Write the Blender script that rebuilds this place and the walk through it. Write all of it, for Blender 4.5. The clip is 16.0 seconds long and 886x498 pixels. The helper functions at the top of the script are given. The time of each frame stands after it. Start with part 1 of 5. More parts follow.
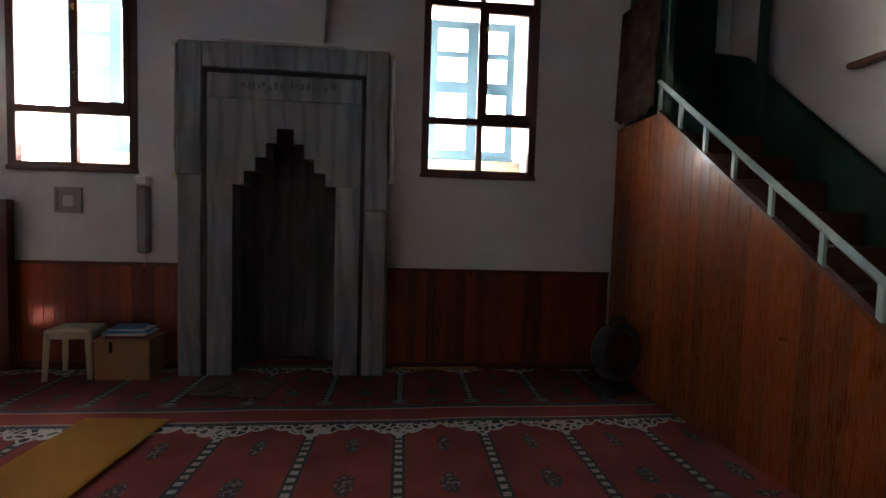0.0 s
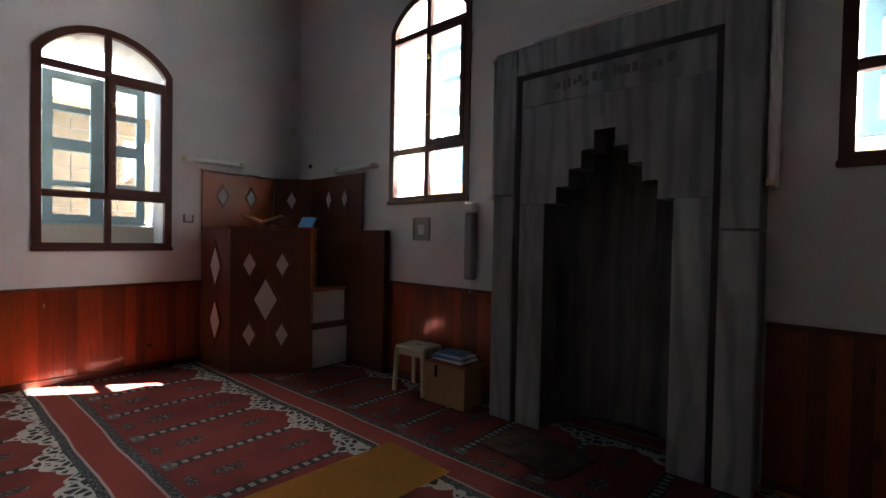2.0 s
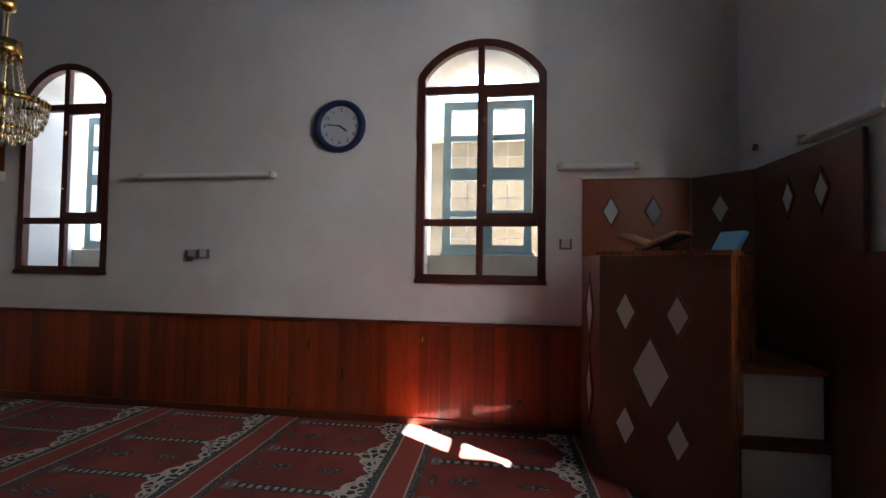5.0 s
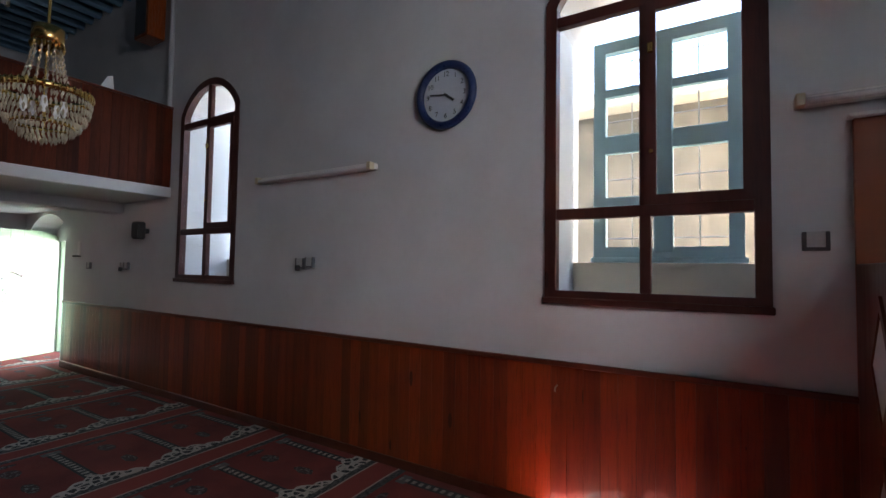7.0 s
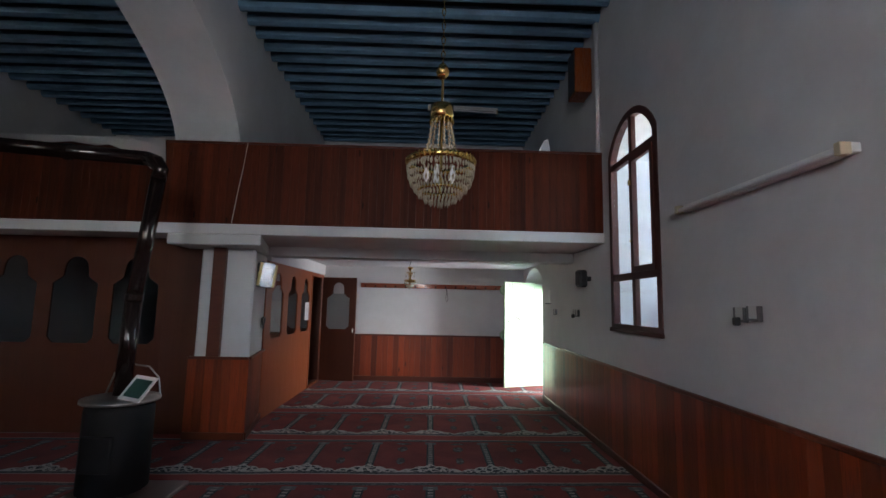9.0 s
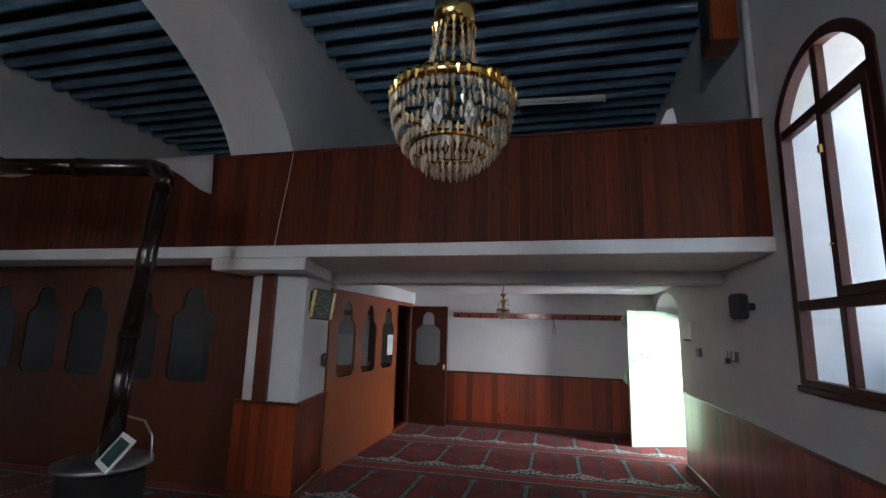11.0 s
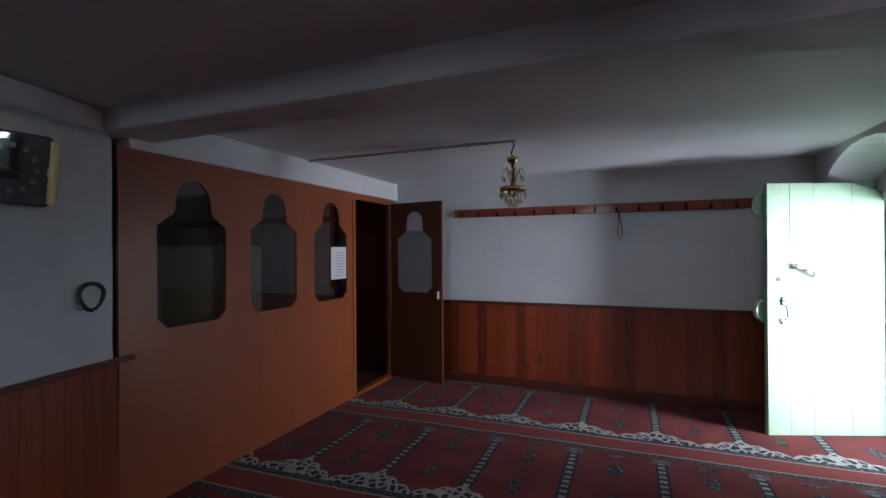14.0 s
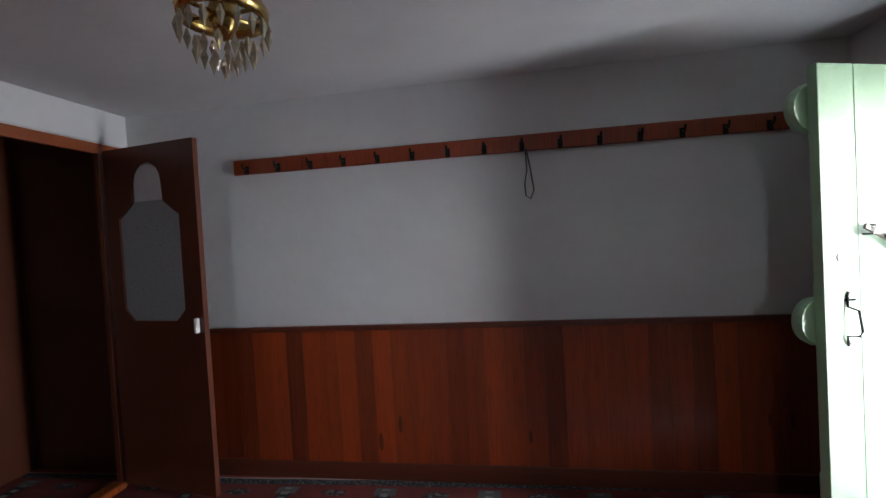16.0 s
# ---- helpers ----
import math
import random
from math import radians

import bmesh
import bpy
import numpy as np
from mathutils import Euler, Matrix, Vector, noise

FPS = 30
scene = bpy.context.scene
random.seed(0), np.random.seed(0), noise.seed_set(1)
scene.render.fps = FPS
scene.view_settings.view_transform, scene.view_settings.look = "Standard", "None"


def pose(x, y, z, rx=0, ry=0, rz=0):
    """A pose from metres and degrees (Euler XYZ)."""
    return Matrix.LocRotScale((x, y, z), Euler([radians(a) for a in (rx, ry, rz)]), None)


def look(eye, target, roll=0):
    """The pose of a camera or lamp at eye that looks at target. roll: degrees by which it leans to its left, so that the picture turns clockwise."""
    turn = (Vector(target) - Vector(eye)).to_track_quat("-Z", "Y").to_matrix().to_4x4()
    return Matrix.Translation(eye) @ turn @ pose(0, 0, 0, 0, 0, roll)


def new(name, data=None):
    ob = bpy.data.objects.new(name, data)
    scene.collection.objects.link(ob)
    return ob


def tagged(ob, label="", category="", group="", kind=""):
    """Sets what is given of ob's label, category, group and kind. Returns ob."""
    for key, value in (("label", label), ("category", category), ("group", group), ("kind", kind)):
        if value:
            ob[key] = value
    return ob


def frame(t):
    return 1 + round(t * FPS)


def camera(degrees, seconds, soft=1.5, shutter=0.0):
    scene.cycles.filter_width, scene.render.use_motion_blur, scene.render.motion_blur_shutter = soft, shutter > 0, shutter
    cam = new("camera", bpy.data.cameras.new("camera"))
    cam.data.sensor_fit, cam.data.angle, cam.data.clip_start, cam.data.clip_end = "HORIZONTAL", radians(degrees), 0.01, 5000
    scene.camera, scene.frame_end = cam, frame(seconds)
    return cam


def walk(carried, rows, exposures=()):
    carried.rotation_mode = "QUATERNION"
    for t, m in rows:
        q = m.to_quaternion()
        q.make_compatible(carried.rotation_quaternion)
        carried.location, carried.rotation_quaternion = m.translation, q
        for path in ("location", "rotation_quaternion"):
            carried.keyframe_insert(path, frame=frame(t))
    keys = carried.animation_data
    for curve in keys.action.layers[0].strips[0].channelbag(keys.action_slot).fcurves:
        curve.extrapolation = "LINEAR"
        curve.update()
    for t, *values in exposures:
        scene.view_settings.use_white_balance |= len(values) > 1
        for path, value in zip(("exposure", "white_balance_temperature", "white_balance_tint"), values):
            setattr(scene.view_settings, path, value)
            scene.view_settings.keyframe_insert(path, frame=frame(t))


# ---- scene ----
cam = camera(88.2, 16.0)
PATH = [
    (0, (-0.045, -0.047, 1.544), (0.13, 1.943, 1.435), 1.7),
    (0.5, (0.173, 0.222, 1.568), (-0.115, 2.198, 1.46), 1.1),
    (1, (0.331, 0.469, 1.586), (-0.466, 2.3, 1.481), 1.3),
    (1.5, (0.299, 0.842, 1.574), (-0.769, 2.532, 1.507), 1.1),
    (2, (0.195, 1.182, 1.557), (-1.137, 2.673, 1.517), 1.1),
    (2.5, (0.066, 1.542, 1.594), (-1.555, 2.712, 1.56), 0.7),
    (3, (-0.189, 1.784, 1.599), (-1.98, 2.674, 1.577), 0.5),
    (3.5, (-0.381, 2.098, 1.593), (-2.312, 2.621, 1.576), 0.5),
    (4, (-0.621, 2.375, 1.579), (-2.617, 2.514, 1.575), 0.4),
    (4.2, (-0.793, 2.472, 1.56), (-2.793, 2.502, 1.566), 0.6),
    (6.3, (-2.341, 2.942, 1.562), (-4.184, 2.168, 1.635), 0.5),
    (6.5, (-2.472, 2.932, 1.603), (-4.276, 2.071, 1.657), 0.5),
    (7, (-2.867, 2.885, 1.587), (-4.564, 1.83, 1.673), 0.9),
    (7.5, (-3.093, 2.828, 1.625), (-4.382, 1.304, 1.75), 1.9),
    (8, (-3.36, 2.777, 1.606), (-4.153, 0.945, 1.729), 2.5),
    (8.5, (-3.55, 2.58, 1.612), (-4.005, 0.637, 1.747), 1.1),
    (9, (-3.779, 2.451, 1.648), (-3.829, 0.466, 1.886), 1.2),
    (9.2, (-3.84, 2.407, 1.671), (-3.741, 0.429, 1.953), 1.5),
    (11.3, (-4.208, 0.743, 1.746), (-3.723, -1.167, 2.089), 1.8),
    (11.5, (-4.239, 0.508, 1.738), (-3.731, -1.398, 2.067), 1.9),
    (12, (-4.271, 0.016, 1.645), (-3.599, -1.839, 1.977), 1.2),
    (12.5, (-4.252, -0.666, 1.671), (-3.541, -2.516, 1.941), 0.2),
    (13, (-4.288, -1.186, 1.66), (-3.484, -3.01, 1.825), 0.1),
    (13.5, (-4.274, -1.849, 1.625), (-3.491, -3.685, 1.752), -0.1),
    (14, (-4.248, -2.445, 1.585), (-3.489, -4.296, 1.588), -0.4),
    (14.5, (-4.189, -3.056, 1.564), (-3.399, -4.893, 1.538), -0.8),
    (15, (-4.144, -3.706, 1.557), (-3.364, -5.547, 1.508), -1.2),
    (15.5, (-4.115, -4.312, 1.511), (-3.376, -6.17, 1.494), -1.6),
    (16, (-4.066, -4.966, 1.489), (-3.738, -6.939, 1.439), -3.2),
]
EXPOSURES = [(0.0, 6.07, 7250, 20), (1.0, 6.04, 7200, 20), (1.5, 6.03, 7175, 20), (2.0, 5.77, 7250, 19), (2.5, 5.66, 7275, 18), (3.0, 5.75, 7150, 18), (4.0, 5.72, 7000, 18), (6.5, 5.67, 6787, 18), (7.0, 5.36, 6434, 18), (8.0, 5.05, 5978, 16), (8.5, 5.43, 6125, 15), (9.0, 5.57, 6373, 15), (11.5, 5.61, 6209, 15), (12.0, 5.53, 6156, 15), (13.0, 5.49, 6050, 15), (14.0, 5.0, 5664, 14), (15.0, 4.97, 5897, 14), (16.0, 4.92, 6200, 14)]
walk(cam, [(t, look(eye, target, roll)) for t, eye, target, roll in PATH], EXPOSURES)
# ---- world, sun and exposure ----
SUN_DIR = Vector((2.14, 2.9, 2.98)).normalized()
world = bpy.data.worlds.new("sky")
scene.world = world
world.use_nodes = True
wn = world.node_tree.nodes
wl = world.node_tree.links
sky = wn.new("ShaderNodeTexSky")
sky.sky_type = "NISHITA"
sky.sun_disc = False
sky.sun_elevation = math.asin(SUN_DIR.z)
sky.sun_rotation = math.atan2(SUN_DIR.x, SUN_DIR.y)
sky.air_density, sky.dust_density = 1.2, 3.0
wl.new(sky.outputs[0], wn["Background"].inputs[0])
wn["Background"].inputs[1].default_value = 0.05
sun = new("sun", bpy.data.lights.new("sun", "SUN"))
sun.data.energy, sun.data.angle, sun.data.color = 5.0, radians(0.5), (1.0, 0.93, 0.82)
sun.matrix_world = look(Vector((0, 0, 30)) + SUN_DIR, Vector((0, 0, 30)))

# daylight of the open sky in the window openings
def sky_lamp(x, y, z, w, h, rz, watts, spread=180):
    lamp = new("sky_light", bpy.data.lights.new("sky_light", "AREA"))
    lamp.data.shape, lamp.data.size, lamp.data.size_y, lamp.data.energy = "RECTANGLE", w, h, watts
    lamp.data.color, lamp.data.spread = (0.93, 0.97, 1.0), radians(spread)
    lamp.matrix_world = pose(x, y, z, -90, 0, rz)


sky_lamp(-3.275, 5.62, 3.05, 1.1, 1.95, 0, 6.0)
sky_lamp(0.725, 5.62, 3.10, 1.1, 1.95, 0, 0.35)
sky_lamp(-6.72, -2.185, 2.55, 1.05, 2.1, 90, 0.35)
sky_lamp(-6.70, -6.68, 1.0, 0.34, 1.90, 68, 0.95, 100)

# ---- materials ----
def material(name):
    m = bpy.data.materials.new(name)
    m.use_nodes = True
    nt = m.node_tree
    return m, nt, nt.nodes["Principled BSDF"]


def math_node(nt, op, a, b=None, c=None):
    n = nt.nodes.new("ShaderNodeMath")
    n.operation = op
    for i, v in enumerate((a, b, c)):
        if v is None:
            continue
        if isinstance(v, (int, float)):
            n.inputs[i].default_value = v
        else:
            nt.links.new(v, n.inputs[i])
    return n.outputs[0]


def mix_node(nt, f, a, b):
    n = nt.nodes.new("ShaderNodeMix")
    n.data_type = "RGBA"
    for i, v in ((0, f), (6, a), (7, b)):
        if isinstance(v, (int, float)):
            n.inputs[i].default_value = v
        elif isinstance(v, tuple):
            n.inputs[i].default_value = (*v, 1.0)
        else:
            nt.links.new(v, n.inputs[i])
    return n.outputs[2]


def noise_node(nt, vec, scale, detail=4.0, rough=0.55, kind="ShaderNodeTexNoise"):
    n = nt.nodes.new(kind)
    n.inputs["Scale"].default_value = scale
    n.inputs["Detail"].default_value = detail
    n.inputs["Roughness"].default_value = rough
    if vec is not None:
        nt.links.new(vec, n.inputs["Vector"])
    return n.outputs[0]


def ramp_node(nt, f, lo, hi):
    n = nt.nodes.new("ShaderNodeMapRange")
    n.inputs[1].default_value, n.inputs[2].default_value = lo, hi
    n.inputs[3].default_value, n.inputs[4].default_value = 0.0, 1.0
    nt.links.new(f, n.inputs[0])
    return n.outputs[0]


def place_node(nt, scale=(1, 1, 1), use_object=False, random_shift=0.0):
    n = nt.nodes.new("ShaderNodeMapping")
    n.inputs["Scale"].default_value = scale
    if use_object:
        t = nt.nodes.new("ShaderNodeTexCoord").outputs["Object"]
    else:
        t = nt.nodes.new("ShaderNodeNewGeometry").outputs["Position"]
    nt.links.new(t, n.inputs["Vector"])
    if random_shift:
        r = nt.nodes.new("ShaderNodeObjectInfo").outputs["Random"]
        s = math_node(nt, "MULTIPLY", r, random_shift)
        c = nt.nodes.new("ShaderNodeCombineXYZ")
        for i in range(3):
            nt.links.new(s, c.inputs[i])
        nt.links.new(c.outputs[0], n.inputs["Location"])
    return n.outputs[0]


def bump_node(nt, bsdf, height, strength, distance):
    b = nt.nodes.new("ShaderNodeBump")
    b.inputs["Strength"].default_value, b.inputs["Distance"].default_value = strength, distance
    nt.links.new(height, b.inputs["Height"])
    nt.links.new(b.outputs[0], bsdf.inputs["Normal"])


def painted(name, colour, rough=0.6, stain=0.12, grain=90.0, bump=0.15, metal=0.0, big=1.3):
    m, nt, p = material(name)
    v = place_node(nt)
    a = noise_node(nt, v, big, 5.0, 0.65)
    b = noise_node(nt, v, grain, 3.0)
    dark = tuple(c * (1 - 2 * stain) for c in colour)
    col = mix_node(nt, ramp_node(nt, a, 0.35, 0.7), dark, colour)
    col = mix_node(nt, math_node(nt, "MULTIPLY", ramp_node(nt, b, 0.5, 0.8), stain), col, tuple(c * 0.6 for c in colour))
    nt.links.new(col, p.inputs["Base Color"])
    nt.links.new(math_node(nt, "MULTIPLY_ADD", b, 0.2, rough - 0.1), p.inputs["Roughness"])
    p.inputs["Metallic"].default_value = metal
    if bump:
        bump_node(nt, p, b, bump, 0.004)
    return m


def wooden(name, dark, light, rough=0.3, axis=2, spread=0.5, scale=6.0, coat=0.35, knots=0.7, grain=0.55):
    """Varnished boards: grain along one axis, each board with its own shade."""
    m, nt, p = material(name)
    sc = [scale * 3.0] * 3
    sc[axis] = scale * 0.18
    v = place_node(nt, tuple(sc), True, 37.0)
    g = noise_node(nt, v, 1.0, 6.0, 0.6)
    w2 = place_node(nt, tuple(s * 6 for s in sc), True, 11.0)
    f = noise_node(nt, w2, 1.0, 4.0, 0.6)
    r = nt.nodes.new("ShaderNodeObjectInfo").outputs["Random"]
    k = math_node(nt, "MULTIPLY_ADD", r, spread, math_node(nt, "MULTIPLY", ramp_node(nt, g, 0.25, 0.75), 1 - spread))
    col = mix_node(nt, k, dark, light)
    col = mix_node(nt, math_node(nt, "MULTIPLY", ramp_node(nt, f, 0.52, 0.75), grain), col, tuple(c * 0.45 for c in dark))
    kv = nt.nodes.new("ShaderNodeTexVoronoi")
    ks = [scale * 0.9] * 3
    ks[axis] = scale * 0.25
    nt.links.new(place_node(nt, tuple(ks), True, 23.0), kv.inputs["Vector"])
    kv.inputs["Scale"].default_value = 1.0
    knot = math_node(nt, "LESS_THAN", kv.outputs["Distance"], 0.09)
    col = mix_node(nt, math_node(nt, "MULTIPLY", knot, knots), col, tuple(c * 0.25 for c in dark))
    nt.links.new(col, p.inputs["Base Color"])
    nt.links.new(math_node(nt, "MULTIPLY_ADD", f, 0.25, rough - 0.1), p.inputs["Roughness"])
    p.inputs["Coat Weight"].default_value = coat
    p.inputs["Coat Roughness"].default_value = 0.1
    bump_node(nt, p, f, 0.12, 0.002)
    return m


def plain(name, colour, rough=0.5, metal=0.0):
    m, nt, p = material(name)
    f = noise_node(nt, place_node(nt, (1, 1, 1), True), 60.0, 3.0)
    nt.links.new(mix_node(nt, f, tuple(c * 0.8 for c in colour), colour), p.inputs["Base Color"])
    nt.links.new(math_node(nt, "MULTIPLY_ADD", f, 0.2, max(rough - 0.1, 0.02)), p.inputs["Roughness"])
    p.inputs["Metallic"].default_value = metal
    return m


def marble(name, base, vein, use_object=False):
    m, nt, p = material(name)
    v = place_node(nt, (2.2, 2.2, 0.55), use_object, 19.0 if use_object else 0.0)
    d = noise_node(nt, v, 1.6, 8.0, 0.62)
    w = nt.nodes.new("ShaderNodeTexWave")
    w.inputs["Scale"].default_value = 0.9
    w.inputs["Distortion"].default_value = 9.0
    w.inputs["Detail"].default_value = 5.0
    nt.links.new(v, w.inputs["Vector"])
    col = mix_node(nt, ramp_node(nt, d, 0.3, 0.72), vein, base)
    col = mix_node(nt, math_node(nt, "MULTIPLY", ramp_node(nt, w.outputs["Fac"], 0.55, 1.0), 0.5), col, tuple(c * 0.7 for c in vein))
    r = nt.nodes.new("ShaderNodeObjectInfo").outputs["Random"]
    col = mix_node(nt, math_node(nt, "MULTIPLY", r, 0.35), col, vein)
    nt.links.new(col, p.inputs["Base Color"])
    p.inputs["Roughness"].default_value = 0.42
    bump_node(nt, p, d, 0.05, 0.003)
    return m


def glassy(name, tint, rough=0.03, least=0.03, most=0.5):
    """Thin clear pane: see-through, with more gloss at grazing angles."""
    m, nt, p = material(name)
    out = nt.nodes["Material Output"]
    t = nt.nodes.new("ShaderNodeBsdfTransparent")
    t.inputs[0].default_value = (*tint, 1)
    g = nt.nodes.new("ShaderNodeBsdfGlossy")
    g.inputs["Roughness"].default_value = rough
    lw = nt.nodes.new("ShaderNodeLayerWeight")
    lw.inputs[0].default_value = 0.5
    k = math_node(nt, "MULTIPLY_ADD", math_node(nt, "POWER", lw.outputs["Facing"], 4.0), most, least)
    mx = nt.nodes.new("ShaderNodeMixShader")
    nt.links.new(k, mx.inputs[0])
    nt.links.new(t.outputs[0], mx.inputs[1])
    nt.links.new(g.outputs[0], mx.inputs[2])
    nt.links.new(mx.outputs[0], out.inputs[0])
    return m


def carpet_material():
    m, nt, p = material("prayer carpet wool")
    sep = nt.nodes.new("ShaderNodeSeparateXYZ")
    nt.links.new(nt.nodes.new("ShaderNodeNewGeometry").outputs["Position"], sep.inputs[0])
    M = lambda op, a, b=None, c=None: math_node(nt, op, a, b, c)
    wob = noise_node(nt, place_node(nt), 1.1, 2.0)
    lead = M("MULTIPLY", ramp_node(nt, sep.outputs[1], 2.3, 3.1), 0.15)
    yy = M("SUBTRACT", M("ADD", M("MULTIPLY_ADD", sep.outputs[0], -0.025, sep.outputs[1]), M("MULTIPLY_ADD", wob, 0.06, -0.03)), lead)
    back = M("MULTIPLY", ramp_node(nt, sep.outputs[1], -4.2, -6.2), 0.25)
    yy = M("ADD", yy, back)
    row, col_w = CARPET_ROW, CARPET_NICHE
    d = M("MULTIPLY", M("FRACT", M("MULTIPLY", M("SUBTRACT", CARPET_TOP + 100 * row, yy), 1 / row)), row)
    u = M("FRACT", M("MULTIPLY", M("ADD", sep.outputs[0], 100 * col_w + CARPET_SIDE), 1 / col_w))
    uc = M("ABSOLUTE", M("SUBTRACT", u, 0.5))          # 0 at a column, 0.5 at a niche's middle

    def band(x, lo, hi):
        return M("MULTIPLY", M("GREATER_THAN", x, lo), M("LESS_THAN", x, hi))

    red, deep, teal, cream, grey = (0.235, 0.049, 0.041), (0.122, 0.028, 0.026), (0.032, 0.042, 0.046), (0.47, 0.46, 0.42), (0.18, 0.19, 0.19)
    big = noise_node(nt, place_node(nt), 2.5, 4.0)
    colour = mix_node(nt, ramp_node(nt, big, 0.3, 0.75), deep, red)
    # columns between the niches
    fine = noise_node(nt, place_node(nt), 38.0, 2.0)
    bead = M("FRACT", M("MULTIPLY", d, 1 / 0.062))
    bead_on = M("MULTIPLY", band(bead, 0.2, 0.72), M("LESS_THAN", uc, 0.038))
    shaft = M("MULTIPLY", M("LESS_THAN", uc, 0.068), band(d, 0.42, row - 0.1))
    foot = M("MULTIPLY", M("LESS_THAN", uc, 0.105), band(d, row - 0.17, row - 0.09))
    colour = mix_node(nt, M("MAXIMUM", shaft, foot), colour, teal)
    colour = mix_node(nt, M("MULTIPLY", M("MULTIPLY", bead_on, shaft), M("MULTIPLY_ADD", fine, 1.2, -0.05)), colour, cream)
    colour = mix_node(nt, M("MULTIPLY", foot, 0.5), colour, grey)
    # lamp and flower in each niche
    ud = M("MULTIPLY", M("SUBTRACT", 0.5, uc), col_w)
    for at, h, w in ((0.62, 0.10, 0.045), (1.02, 0.09, 0.06), (1.22, 0.035, 0.085)):
        dd = M("MULTIPLY", M("SUBTRACT", d, at), 1 / h)
        du = M("MULTIPLY", ud, 1 / w)
        r2 = M("ADD", M("MULTIPLY", dd, dd), M("MULTIPLY", du, du))
        inside = M("LESS_THAN", M("ADD", r2, M("MULTIPLY_ADD", fine, 1.6, -0.8)), 1.0)
        colour = mix_node(nt, M("MULTIPLY", inside, 0.85), colour, teal)
        speck = M("MULTIPLY", inside, M("GREATER_THAN", fine, 0.56))
        colour = mix_node(nt, M("MULTIPLY", speck, 0.8), colour, grey)
    # scalloped head border
    lobes = M("ABSOLUTE", M("SINE", M("MULTIPLY", u, math.pi * 5)))
    edge = M("ADD", M("MULTIPLY_ADD", M("SUBTRACT", 0.5, uc), 0.34, 0.30), M("MULTIPLY", lobes, 0.035))
    head = band(M("SUBTRACT", edge, d), 0.0, 5.0)
    vor = nt.nodes.new("ShaderNodeTexVoronoi")
    vor.feature = "DISTANCE_TO_EDGE"
    vor.inputs["Scale"].default_value = 15.0
    nt.links.new(place_node(nt), vor.inputs["Vector"])
    scroll = M("LESS_THAN", vor.outputs["Distance"], 0.13)
    hcol = mix_node(nt, M("MULTIPLY", scroll, 0.85), teal, cream)
    colour = mix_node(nt, head, colour, hcol)
    rim = M("LESS_THAN", M("ABSOLUTE", M("SUBTRACT", edge, d)), 0.012)
    colour = mix_node(nt, M("MULTIPLY", rim, 0.8), colour, cream)
    # plain band with pale edges, and the narrow border on both sides
    strip = M("MAXIMUM", band(d, 0.23, 0.285), M("GREATER_THAN", d, row - 0.06))
    fleck = M("GREATER_THAN", noise_node(nt, place_node(nt), 55.0, 1.0), 0.55)
    colour = mix_node(nt, strip, colour, mix_node(nt, M("MULTIPLY", fleck, 0.6), teal, grey))
    colour = mix_node(nt, band(d, 0.0, 0.23), colour, red)
    lines = M("MAXIMUM", M("LESS_THAN", d, 0.016), band(d, 0.214, 0.23))
    colour = mix_node(nt, M("MULTIPLY", lines, 0.6), colour, cream)
    pile = noise_node(nt, place_node(nt), 350.0, 2.0)
    colour = mix_node(nt, M("MULTIPLY", ramp_node(nt, pile, 0.4, 0.8), 0.35), colour, (0.02, 0.012, 0.012))
    nt.links.new(colour, p.inputs["Base Color"])
    p.inputs["Roughness"].default_value = 0.95
    p.inputs["Specular IOR Level"].default_value = 0.05
    p.inputs["Sheen Weight"].default_value = 0.03
    bump_node(nt, p, pile, 0.5, 0.006)
    return m


CARPET_ROW, CARPET_NICHE, CARPET_TOP, CARPET_SIDE = 1.37, 0.63, 2.19, 0.355
PLASTER = painted("white limewash plaster", (0.66, 0.66, 0.67), 0.75, 0.06, 17.0, 0.5)
PLASTER_OUT = painted("cream outdoor render", (0.74, 0.66, 0.52), 0.85, 0.12, 30.0, 0.3)
STONE_OUT = painted("pale tuff stone", (0.26, 0.225, 0.17), 0.9, 0.2, 18.0, 0.4, 0.0, 3.0)
GROUND = painted("dusty paving", (0.30, 0.28, 0.24), 0.9, 0.15, 20.0, 0.3)
DADO = wooden("red varnished pine boards", (0.060, 0.008, 0.003), (0.36, 0.058, 0.010), 0.34, 2, 0.62, 6.0, 0.7)
DADO_CAP = wooden("dark varnished moulding", (0.07, 0.014, 0.008), (0.13, 0.03, 0.012), 0.3, 0)
MINBAR_WOOD = wooden("orange varnished pine boards", (0.075, 0.012, 0.003), (0.32, 0.072, 0.013), 0.26, 2, 0.6, 6.0, 0.3)
# Darker than DADO: the dim light at the gallery is put into this colour.
GALLERY_WOOD = wooden("pine boards darkened for dim light", (0.024, 0.005, 0.002), (0.125, 0.021, 0.006), 0.62, 2, 0.5, 8.0, 0.0)
GALLERY_WOOD.node_tree.nodes["Principled BSDF"].inputs["Specular IOR Level"].default_value = 0.2
FRAME_WOOD = wooden("dark red painted window wood", (0.05, 0.010, 0.007), (0.085, 0.018, 0.011), 0.5, 2, 0.2, 6.0, 0.04)
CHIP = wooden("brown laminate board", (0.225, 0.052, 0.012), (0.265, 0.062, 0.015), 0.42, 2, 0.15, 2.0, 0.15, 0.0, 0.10)
